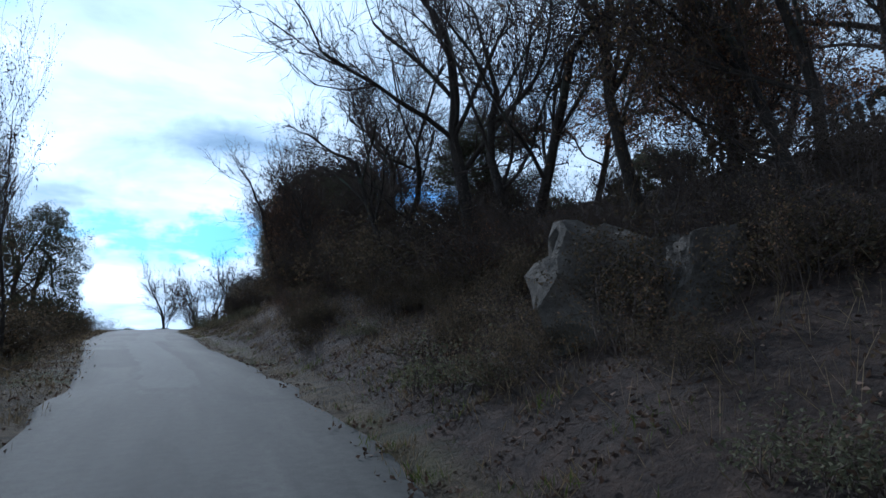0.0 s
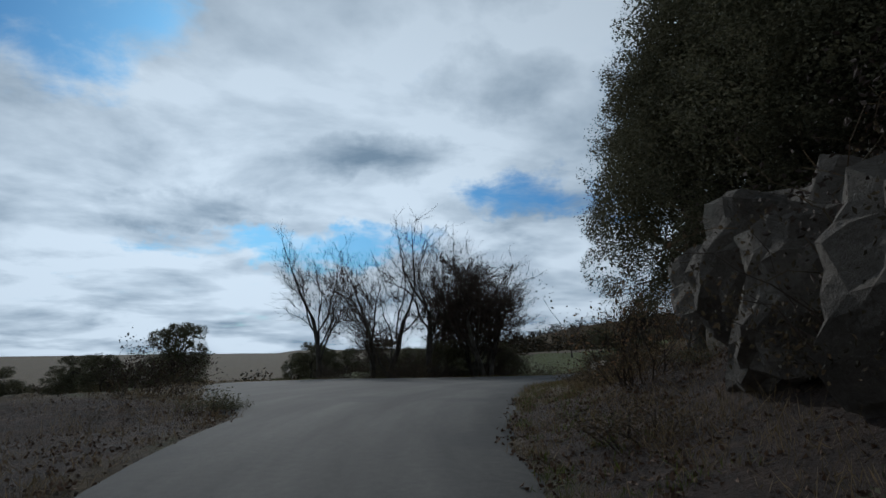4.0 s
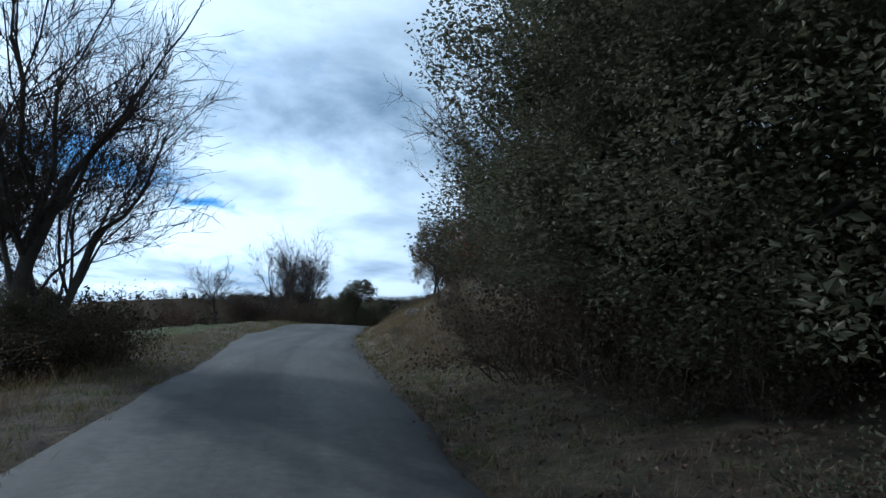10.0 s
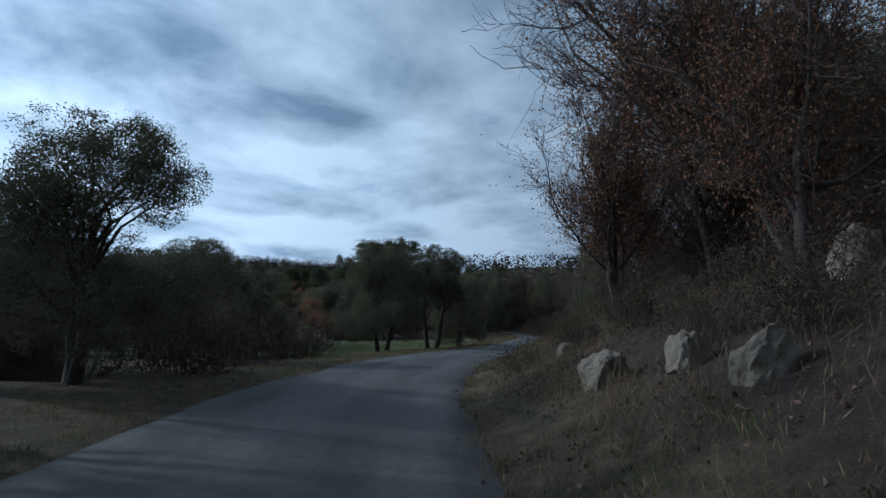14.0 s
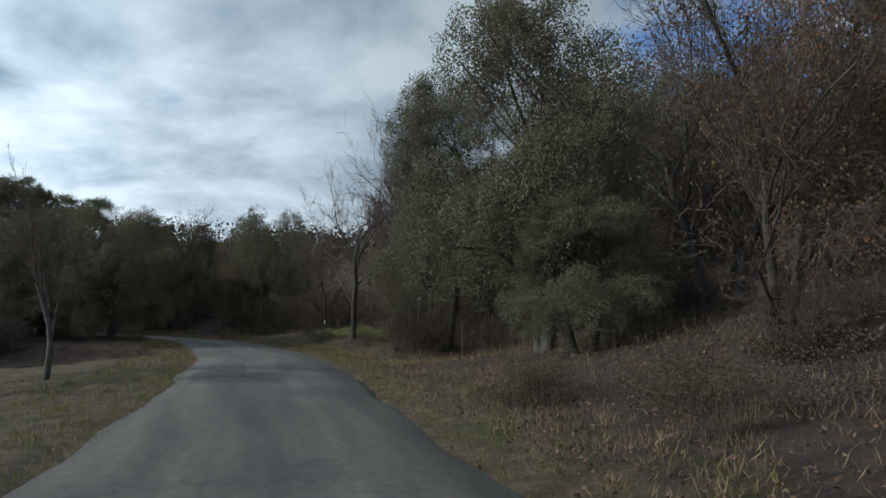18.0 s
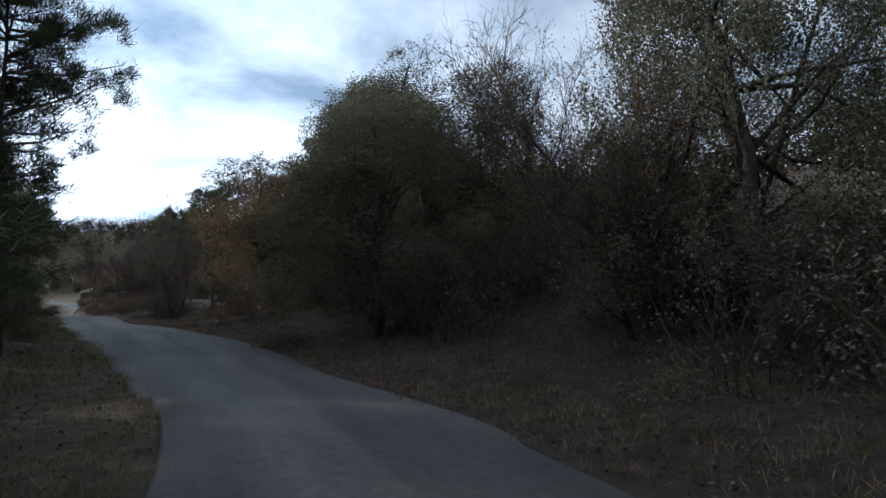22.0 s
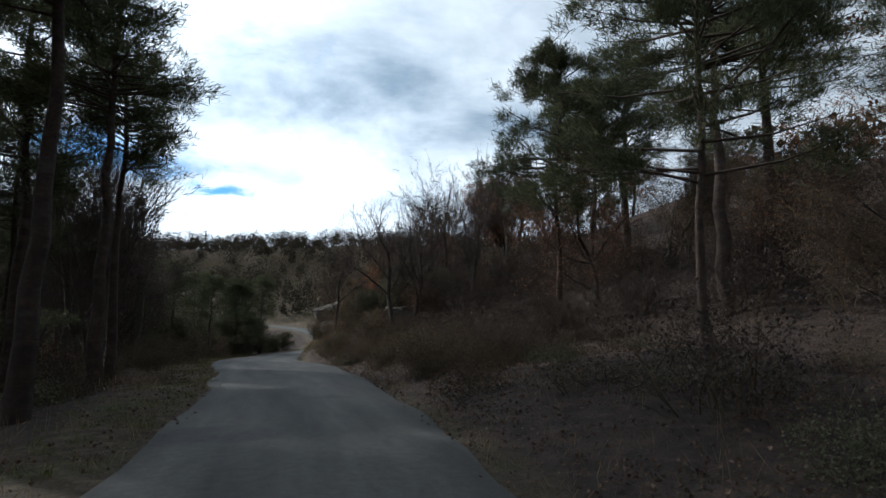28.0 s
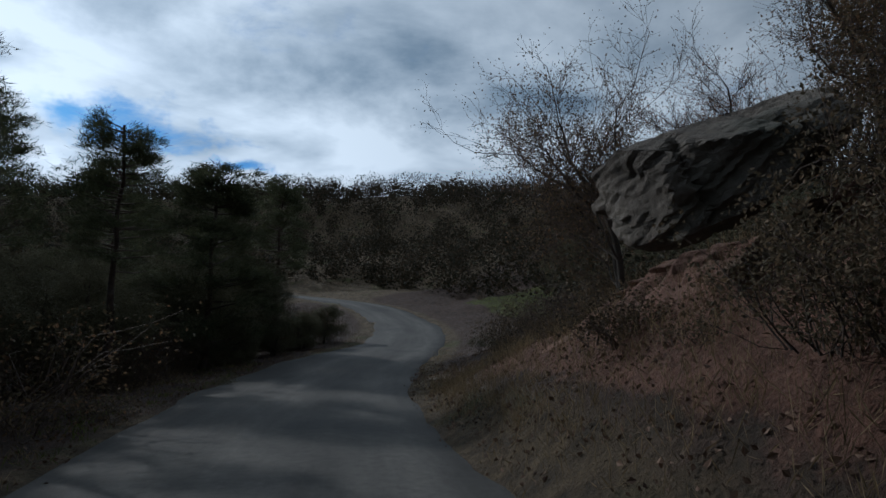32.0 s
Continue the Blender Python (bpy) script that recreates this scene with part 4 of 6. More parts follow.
def brushwood():
    """The far shrubs joined into one tangle."""
    bits = [[], []]
    for model, m in BRUSH:
        for k, c in enumerate(model.children):
            v = np.empty(len(c.data.vertices) * 3, np.float32)
            c.data.vertices.foreach_get("co", v)
            f = np.empty(len(c.data.loops), np.int32)
            c.data.loops.foreach_get("vertex_index", f)
            v = v.reshape(-1, 3) @ np.array(m.to_3x3()).T + np.array(m.translation)
            f = f.reshape(-1, 4)[(len(bits[k]) + k) % 2::2]
            own, f = np.unique(f, return_inverse=True)
            bits[k].append((v[own], f.reshape(-1, 4)))
    stems, leafage = joined(*bits[0]), joined(*bits[1])
    me = mesh_of("undergrowth", *joined(stems, leafage), TWIG)
    me.materials.append(SHRUB_LEAF)
    me.polygons.foreach_set("material_index", np.r_[np.zeros(len(stems[1]), np.int32), np.ones(len(leafage[1]), np.int32)])
    tagged(new("undergrowth", me), "dark tangled undergrowth between the trees", "undergrowth", kind="stuff")

# ---- ground: one sheet to the horizon, finest by the road ----


def ticks(lo, hi, step, out):
    """Even ticks from lo to hi, then ever wider ones out to the horizon."""
    mid = list(np.arange(lo, hi, step))
    k = step
    a, b = lo, hi
    low, top = [], []
    while b < out or a > -out:
        k *= 1.22
        a, b = a - k, b + k
        low.append(a)
        top.append(b)
    return np.array(low[::-1] + mid + top)


def zone(s, d, s0, s1, d0, d1, soft=2.0):
    a = ((s - s0) / soft + 0.5).clip(0, 1) * ((s1 - s) / soft + 0.5).clip(0, 1)
    return a * ((d - d0) / (soft * 0.5) + 0.5).clip(0, 1) * ((d1 - d) / (soft * 0.5) + 0.5).clip(0, 1)


def build_ground():
    gx, gy = ticks(-25, 235, 0.75, 3000), ticks(-25, 245, 0.75, 3000)
    X, Y = np.meshgrid(gx, gy)
    x, y = X.ravel(), Y.ravel()
    s, d, z = road_place(x, y)
    field = np.maximum(zone(s, d, 60, 88, 6.2, 15.5), zone(s, d, 83, 91.5, 4.5, 13, 1.2))
    h = height(x, y)
    furrow = np.sin(d * 2.6 + 2 * rough(x, y, 3, 9)) * 0.010 + 0.12 * (rough(x, y, 2.2, 11) - 0.5)
    h = h + field * furrow
    verts = np.stack([x, y, h], 1)
    nx, ny = len(gx), len(gy)
    i, j = np.meshgrid(np.arange(nx - 1), np.arange(ny - 1))
    a = (j * nx + i).ravel()
    faces = np.stack([a, a + 1, a + nx + 1, a + nx], 1)
    me = mesh_of("ground", verts, faces, GROUND, True)
    masks = {
        "plough": field,
        "green": np.maximum.reduce([zone(s, d, 58, 135, -60, -5.2, 3), zone(s, d, 160, 190, -40, -4.5, 3), zone(s, d, 205, 213, 6.8, 10, 1.5), 0.6 * zone(s, d, 300, 325, 6, 30)]),
        # leaf cover; its full weight past run 212 also paints the wood's shade
        "litter_shade": np.maximum.reduce([zone(s, d, -20, 44, 2.0, 30), 0.75 * zone(s, d, 126, 215, 2.6, 60, 4), zone(s, d, 212, 330, 2.3, 60, 3), zone(s, d, 200, 330, -60, -2.6, 3), zone(s, d, -20, 44, -30, -2.4, 3)]),
        "pale": np.maximum.reduce([zone(s, d, 46, 54, 2.6, 9), zone(s, d, 78.5, 83.5, 10.5, 14.5), zone(s, d, 68, 86, 2.4, 3.6, 1.2), 0.9 * zone(s, d, 192, 199, 8.5, 13), 0.9 * zone(s, d, 106, 128, 1.6, 2.9, 1.0)]),
        "red": 0.9 * zone(s, d, 280.5, 293, 2.5, 5.0, 1.0),
    }
    for key, v in masks.items():
        me.attributes.new(key, "FLOAT", "POINT").data.foreach_set("value", v.astype(np.float32))
    return tagged(new("ground", me), "rough winter ground with grass, soil, fallen leaves and fields", "ground", kind="structure")


build_ground()


def build_road():
    """A thin slab of asphalt with ragged edges, four metres wide."""
    p, r, s = LINE, RIGHTWARD, RUN
    cross = np.array([-1.0, -0.93, -0.6, -0.3, 0, 0.3, 0.6, 0.93, 1.0])
    verts, uv = [], []
    for k in range(len(p)):
        wl_, wr_ = edge(s[k], -1) + 0.22 * (rough(s[k], 3.0, 1.3, 21) - 0.5) + 0.25 * (rough(s[k], 9.0, 6, 22) - 0.5), edge(s[k], 1) + 0.22 * (rough(s[k], 5.0, 1.3, 23) - 0.5) + 0.25 * (rough(s[k], 7.0, 6, 24) - 0.5)
        for c in cross:
            w = c * (wl_ if c < 0 else wr_)
            q = p[k, :2] + r[k] * w
            drop = 0.045 * abs(c) ** 2 + (0.07 if abs(c) == 1 else 0)
            verts.append((*q, p[k, 2] + 0.055 - drop + 0.012 * (rough(q[0], q[1], 2.2, 25) - 0.5)))
            uv.append((w, s[k]))
    n = len(cross)
    i, j = np.meshgrid(np.arange(n - 1), np.arange(len(p) - 1))
    a = (j * n + i).ravel()
    faces = np.stack([a, a + 1, a + n + 1, a + n], 1)
    me = mesh_of("road", verts, faces, ASPHALT, True)
    layer = me.uv_layers.new(name="UVMap")
    layer.data.foreach_set("uv", np.array(uv, np.float32)[faces.ravel()].ravel())
    return tagged(new("road", me), "narrow old asphalt lane with worn wheel tracks and ragged edges", "road", kind="structure")


build_road()

# ---- single trees and bushes along the drive, by run and offset ----
rng = np.random.default_rng(5)
PLANTS = [
    # first rise: wooded bank on one side, open shoulder on the other
    ("spread", 11, 6.6, 9.5, 1.0, 1), ("brown", 8, 8.6, 8.5, 1.0, 1), ("spread", 13, 7.0, 10, 1.1, 0), ("spread", 21.6, 4.8, 6.4, 1.0, 0), ("spread", 25, 5.2, 6.6, 1.1, 1), ("spread", 16, 6.2, 7.0, 1.1, 1), ("spread", 18.5, 7.2, 7.0, 1.0, 0),
    ("brown", 27, 6.2, 6.4, 1.2, 2), ("brown", 31, 5.8, 4.6, 1.2, 0), ("brown", 23, 5.4, 6.2, 1.2, 1), ("spread", 9, 8.0, 9, 0.9, 0), ("brown", 5.5, 7.4, 9, 1.0, 2), ("brown", 3.2, 7.8, 8.5, 1.0, 1), ("oak", 18, 10.5, 4.2, 1.2, 0), ("oak", 29, 9, 4.4, 1.3, 1), ("spread", 24, 8.5, 6, 1.0, 0),
    ("brown", 16.2, -2.9, 9.4, 0.5, 2), ("brown", 18.5, -4.2, 8.0, 0.55, 1), ("oak", 14, -8.2, 9.5, 0.62, 2), ("oak", 17, -10.5, 8, 0.7, 0), ("oak", 12, -10.5, 9, 0.6, 2), ("oak", 33.5, -5.6, 6.4, 1.0, 1), ("shrub", 30, -4.2, 1.6, 1.3, 0), ("shrub", 36, -4.5, 1.5, 1.4, 1), ("shrub", 24, -4.2, 1.3, 1.5, 0),
    ("brown", 35.5, 6.5, 6, 1.0, 1), ("oak", 41, 8.5, 7, 1.1, 0), ("oak", 51, 6.6, 8.8, 0.75, 0), ("oak", 47.5, 7.2, 8, 0.9, 0), ("oak", 45, 9, 8.5, 1.1, 1), ("brown", 52.5, 5.8, 4, 1.2, 0), ("oak", 48, 8.5, 9, 0.9, 2),
]
PLANTS += [
    # bend: bare trees over the hedge, the field, the round oaks
    ("bare", 67.5, -6.2, 8.8, 1.25, 0), ("bare", 69.5, -8.0, 10.0, 1.25, 1), ("bare", 67, -10.0, 10.6, 1.25, 2), ("bare", 71.5, -9.5, 9.2, 1.25, 0), ("bare", 64.5, -12.0, 11.0, 1.25, 1), ("bare", 63, -15.0, 10.5, 1.0, 2),
    ("bare", 72, -12.5, 8, 1.0, 2), ("oak", 70, -10.5, 3.2, 1.4, 1), ("oak", 74, -8.6, 3.0, 1.4, 0),
    ("bare", 105.0, -4.7, 9.4, 1.15, 2), ("bare", 105.6, -5.0, 8.0, 1.0, 0), ("oak", 104.0, -5.0, 1.9, 1.3, 1), ("oak", 101.0, -5.6, 1.6, 1.3, 0), ("oak", 129, -18, 4.0, 1.1, 0), ("oak", 85, -22, 3.6, 1.3, 0),
    ("oak", 81.5, 14.0, 8.4, 1.0, 1), ("oak", 95.0, 6.2, 7.2, 1.3, 1), ("oak", 88.2, 12.0, 5.0, 1.35, 1), ("oak", 99, 5.4, 6.6, 1.2, 0), ("oak", 90, 11.5, 5.4, 1.3, 0), ("oak", 86, 16, 5.5, 1.4, 1), ("oak", 91.5, 8.6, 6.5, 1.2, 1),
    ("brown", 97, 12, 5.2, 1.2, 2), ("spread", 91.6, 12.0, 8.2, 0.9, 0), ("spread", 90.6, 15.0, 8.6, 0.9, 0), ("spread", 97, 16, 7, 1.0, 0), ("oak", 102, 7.4, 6.8, 1.2, 0), ("brown", 103.5, 4.8, 4.2, 1.3, 2), ("brown", 101, 4.2, 3.2, 1.4, 2),
    ("spread", 113.6, 8.0, 10.5, 0.95, 0), ("bare", 117.0, 4.6, 3.4, 0.8, 2), ("brown", 117.5, 11.5, 4.2, 1.0, 0), ("brown", 105.5, 5.4, 7.2, 0.8, 2), ("brown", 121.5, 9.5, 4.0, 1.1, 1), ("spread", 116, 13.5, 5.5, 1.0, 0), ("brown", 114.5, 11, 3.6, 1.2, 2), ("brown", 107, 8, 5, 1.1, 1),
]
PLANTS += [
    # long climb: bare cluster, brown oaks on the rocky bank
    ("bare", 137.5, -6.4, 7.0, 0.9, 1), ("bare", 140.5, -6.8, 8.2, 0.9, 2), ("bare", 142.5, -7.6, 8.8, 0.9, 1), ("bare", 147, -8.8, 8.6, 0.9, 2), ("bare", 144.5, -7.6, 7.5, 0.8, 2),
    ("bare", 134, -9.5, 5.0, 1.1, 2), ("oak", 148.2, -5.2, 4.8, 0.95, 0), ("oak", 155, -7.2, 3.8, 1.1, 0), ("oak", 151, -9, 4.0, 1.0, 1), ("bare", 124, -20, 6, 1.2, 2), ("oak", 127, -16, 3.2, 1.2, 0),
    ("brown", 140, 5.7, 7.4, 1.1, 1), ("brown", 144, 5.0, 6.5, 1.1, 0), ("russet", 132.8, 12.6, 4.2, 0.8, 0), ("russet", 136.2, 4.9, 6.2, 0.62, 1), ("russet", 138.4, 6.2, 5.6, 0.7, 0), ("russet", 135.6, 7.9, 5.2, 0.62, 0), ("oak", 134.6, 9.6, 3.6, 0.8, 0), ("brown", 128.7, 10.5, 4.4, 1.0, 0), ("brown", 146.5, 6.5, 8, 1.0, 1),
    ("oak", 131, 13, 4.8, 0.9, 2), ("spread", 134, 12.5, 5.4, 0.9, 0), ("brown", 124, 15, 4.8, 1.0, 1), ("brown", 150, 7.5, 9, 1.0, 1), ("spread", 149, 6.2, 9, 0.9, 1), ("spread", 133.8, 10.6, 4.4, 0.8, 1),
    ("brown", 151, 4.9, 6.6, 1.1, 1), ("brown", 158, 6.5, 7.5, 1.0, 1), ("brown", 161, 9, 8, 1.0, 0), ("pine", 163, 12, 9, 1.1, 1), ("oak", 157, 11, 7, 1.1, 0), ("brown", 155, 8, 7.5, 1.1, 2),
]
PLANTS += [
    # level stretch by the small field
    ("oak", 174.2, -4.6, 6.4, 0.8, 2), ("oak", 178.2, -4.1, 4.9, 0.85, 1), ("oak", 171, -6.5, 6.5, 0.8, 0), ("bare", 190.9, -3.9, 4.8, 0.8, 2), ("bare", 189.5, -6, 5, 0.8, 1), ("bare", 192.5, -6.6, 5, 0.8, 2),
    ("brown", 172.6, 8.6, 6.2, 0.8, 0), ("brown", 177, 7.7, 9.5, 0.9, 1), ("oak", 187.8, 5.9, 8.2, 0.68, 0), ("oak", 195.9, 6.3, 9.6, 0.54, 0), ("spread", 199.0, 6.7, 9.4, 0.75, 1), ("thicket", 195.4, 5.6, 2.4, 1.0, 2), ("thicket", 196.6, 5.4, 2.0, 1.0, 1), ("thicket", 194.6, 7.4, 2.2, 1.0, 0), ("thicket", 197.8, 7.6, 2.2, 1.1, 1), ("brown", 199.5, 9.5, 7.5, 0.8, 0),
    ("oak", 186.0, 5.6, 3.0, 1.0, 0), ("brown", 186.5, 9.5, 8.6, 0.9, 0), ("spread", 193, 10.5, 7.5, 0.9, 0), ("brown", 180, 8.5, 9.5, 1.0, 0), ("brown", 183, 6.8, 7.6, 1.0, 2), ("brown", 197.5, 8.8, 7.5, 0.85, 0), ("brown", 169, 6.5, 7, 1, 1),
    ("brown", 191.5, 11.5, 7.5, 0.9, 1), ("spread", 203.4, 5.6, 9.0, 0.95, 0), ("brown", 203.0, 7.8, 7.4, 0.9, 1), ("brown", 205.2, 8.6, 7.2, 0.9, 0), ("brown", 201.6, 8.8, 7.6, 0.9, 1), ("brown", 196, 11, 8.5, 1.0, 0), ("spread", 198, 13, 8, 1.0, 1), ("spread", 189, 11.5, 9, 1.0, 1),
    ("oak", 208.4, -3.8, 6.2, 0.85, 1), ("oak", 212.5, -6.4, 5.6, 0.9, 0), ("spread", 211.5, 9.4, 7.6, 0.9, 1), ("spread", 208.5, 11.5, 8.0, 0.9, 0), ("oak", 215.5, 9.0, 8.4, 0.8, 1), ("oak", 222.6, 5.0, 5.8, 0.95, 0), ("brown", 209, 12, 6, 1.1, 0),
    ("brown", 218, 8.5, 7.0, 1.2, 2), ("spread", 224, 11.5, 9, 1.0, 0), ("spread", 206, 12.5, 8.5, 1.0, 1), ("brown", 204, 9, 8, 1.0, 1), ("oak", 203, 12, 7.5, 1.1, 2), ("brown", 220, 11, 7.5, 1.1, 0), ("brown", 226, 6, 5.5, 1.2, 2),
]
PLANTS += [
    # second bend and the pines
    ("pine", 223.0, -2.3, 9.0, 1.1, 3), ("pine", 221.6, -2.9, 4.6, 0.9, 2), ("pine", 224, -3.4, 9.5, 1.1, 1), ("pine", 219, -4.6, 8.5, 1.1, 0), ("pine", 224, -5.2, 9, 1.0, 1), ("pine", 229, -5.6, 12, 1.1, 1), ("pine", 234, -5.0, 11.5, 1.1, 1), ("pine", 238.5, -5.0, 7.2, 1.1, 2), ("pine", 240.2, -6.4, 8.4, 1.1, 2), ("pine", 231.5, -4.0, 7, 1.1, 2), ("pine", 226, -4.4, 9, 1.0, 2), ("pine", 236, -6.5, 12, 1.2, 1), ("pine", 243, -5.4, 8.0, 1.0, 2), ("pine", 232, -9.5, 12, 1.2, 0),
    ("pine", 227, -8.5, 12, 1.1, 0), ("pine", 234, -8.2, 12, 1.1, 1), ("pine", 240, -8.5, 10, 1.0, 0), ("pine", 247.5, -4.6, 7.0, 1.0, 2), ("pine", 222, -9, 10, 1.0, 0), ("pine", 213, -4.2, 7, 1.2, 2), ("pine", 221, -5.6, 6, 1.3, 2),
    ("oak", 212, -6, 6, 1.1, 1), ("oak", 217, -7.5, 6, 1.2, 1), ("oak", 230, -7, 5.5, 1.2, 1), ("oak", 236, -8, 5.5, 1.2, 1),
    ("oak", 226, 9, 8, 1.0, 1), ("oak", 235.5, 7.5, 4.8, 1.1, 0), ("brown", 236, 6.4, 5.0, 1.1, 2), ("russet", 232.3, 5.6, 5.9, 1.1, 1), ("oak", 231.2, 8.6, 8.4, 0.8, 1), ("spread", 240.5, 9.6, 7.5, 0.8, 0), ("oak", 230, 8.5, 7.5, 0.9, 0), ("oak", 238, 10, 5.4, 1.1, 1), ("bare", 246, 3.9, 7.5, 0.8, 1), ("pine", 244, 5.4, 3.9, 1.0, 2), ("pine", 246, 6.6, 3.6, 1.1, 2),
    ("pine", 248, 8.8, 3.8, 1.1, 2), ("pine", 238, 11.5, 7, 1.2, 2), ("oak", 237, 7.6, 3.6, 1.2, 0), ("brown", 229, 12, 8, 1.1, 1), ("brown", 240, 10, 4.6, 1.2, 1),
    ("pine", 251, -4.6, 9.5, 1.0, 0), ("pine", 254, -5.6, 10, 1.0, 1), ("pine", 257.5, -4.4, 9.0, 1.0, 0), ("pine", 261, -3.4, 10, 1.0, 0), ("pine", 263, -6.2, 10.5, 1.0, 1), ("pine", 266, -3.6, 10, 0.95, 0), ("pine", 268, -5.8, 11, 1.0, 1), ("pine", 270, -4.0, 10, 0.9, 0), ("pine", 265, -8.2, 11, 1.0, 0), ("pine", 271.5, -7, 10, 0.9, 1), ("pine", 259, -7.5, 10, 1.0, 0), ("pine", 255, -9, 10, 1.1, 1),
    ("pine", 266.6, 7.6, 8.0, 1.55, 3), ("pine", 258.2, 5.3, 7.0, 1.4, 3), ("pine", 269.0, 10.2, 7.4, 1.5, 3), ("brown", 266.5, 8.8, 5.2, 1.1, 0), ("pine", 262.5, 10.8, 9.5, 1.1, 1), ("pine", 270.5, 12.5, 8.0, 1.4, 1), ("pine", 261.9, 9.0, 9, 1.1, 0), ("brown", 258, 9, 4.0, 1.3, 2), ("brown", 263, 11, 4.5, 1.3, 1), ("brown", 268, 13, 5, 1.1, 2), ("pine", 258.5, 12.5, 8.5, 0.9, 0), ("pine", 262, 15, 9, 0.9, 1),
]
PLANTS += [
    # the cutting with the overhanging boulder
    ("bare", 273.5, -5.0, 11, 0.8, 1), ("bare", 276.5, -5.4, 10.5, 0.8, 0), ("bare", 278.5, -7.0, 11, 0.8, 2), ("bare", 281, -5.6, 9.5, 0.8, 1), ("bare", 284, -8, 9, 0.8, 2), ("bare", 287, -9.5, 9, 0.8, 1), ("bare", 290, -7.5, 8, 0.8, 0), ("bare", 281, -10.5, 9.5, 0.8, 1), ("bare", 272, -8.5, 9.5, 0.8, 0),
    ("spread", 274.4, 5.0, 5.5, 1.0, 0), ("spread", 274.7, 5.6, 5.8, 0.9, 0), ("bare", 272.8, 7.6, 5.6, 0.7, 2), ("bare", 275.5, 8.4, 5.4, 0.7, 1), ("bare", 278, 11, 6.5, 0.8, 2), ("bare", 276, 12.5, 7, 0.8, 1), ("spread", 281.1, 3.4, 5.2, 0.72, 0), ("oak", 277.6, 5.8, 1.5, 1.3, 1), ("oak", 279.4, 6.4, 1.7, 1.3, 0), ("oak", 278.8, 4.7, 1.2, 1.3, 1), ("oak", 275.8, 7.0, 1.6, 1.3, 1), ("oak", 281.8, 7.2, 1.7, 1.2, 0), ("russet", 283.4, 5.9, 2.2, 0.9, 0), ("russet", 286.2, 5.6, 2.6, 0.9, 1), ("spread", 278.5, 8.0, 6.0, 0.9, 1), ("brown", 281, 9, 5.0, 1.0, 0), ("bare", 284, 9.5, 5, 0.9, 2),
    ("brown", 286.5, 5.4, 3.2, 1.3, 2), ("brown", 289, 6.0, 3.0, 1.2, 1), ("brown", 280, 12, 5.5, 1.1, 1), ("oak", 284, 13, 5, 1.0, 2), ("brown", 281.2, 6.5, 4.2, 1.1, 2),
    # the pines from -11 outwards are added to keep the low sun off the lane
    ("pine", 286, -8.5, 8, 1.1, 1), ("pine", 289, -10, 8.5, 1.1, 0), ("pine", 284, -11, 8.5, 1.1, 1), ("pine", 281, -9.5, 9, 1.1, 0), ("oak", 300.5, -4.1, 1.4, 1.2, 1), ("oak", 303.0, -3.9, 1.3, 1.3, 0), ("oak", 305.6, -3.7, 1.5, 1.2, 1), ("oak", 308.2, -3.4, 1.6, 1.2, 0), ("oak", 299.5, -5.4, 3.2, 1.4, 1), ("oak", 303, -5.6, 3.6, 1.4, 0), ("oak", 296, -6.5, 3.0, 1.5, 1), ("pine", 291, -6.0, 6.4, 1.1, 1), ("pine", 295, -4.8, 6.0, 1.1, 1), ("pine", 299, -4.4, 6.0, 1.2, 2), ("pine", 304, -4.2, 6.6, 1.1, 1), ("pine", 303, -6, 5.6, 1.2, 2), ("pine", 297, -9.2, 7.4, 1.1, 1), ("pine", 300.5, -8.2, 6.8, 1.1, 1), ("pine", 293, -11, 8, 1.1, 0), ("pine", 290, -12, 8.6, 1.2, 1), ("pine", 287, -12.6, 9, 1.1, 0), ("pine", 295, -13, 8, 1.1, 1), ("bare", 288, -10, 7, 1.0, 0), ("bare", 293, -12, 7, 1.0, 1),
    ("pine", 287, -7, 4.6, 1.2, 2), ("oak", 293, -8, 3.6, 1.4, 1), ("oak", 301, -9, 4, 1.4, 0),
]
for kind, s, d, tall, wide, which in PLANTS:
    plant(kind, s, d, tall, wide, rng.uniform(0, 6.28), which)
plant_at("brown", 192.0, 182.8, 4.8, 1.2, 0.6, 2)

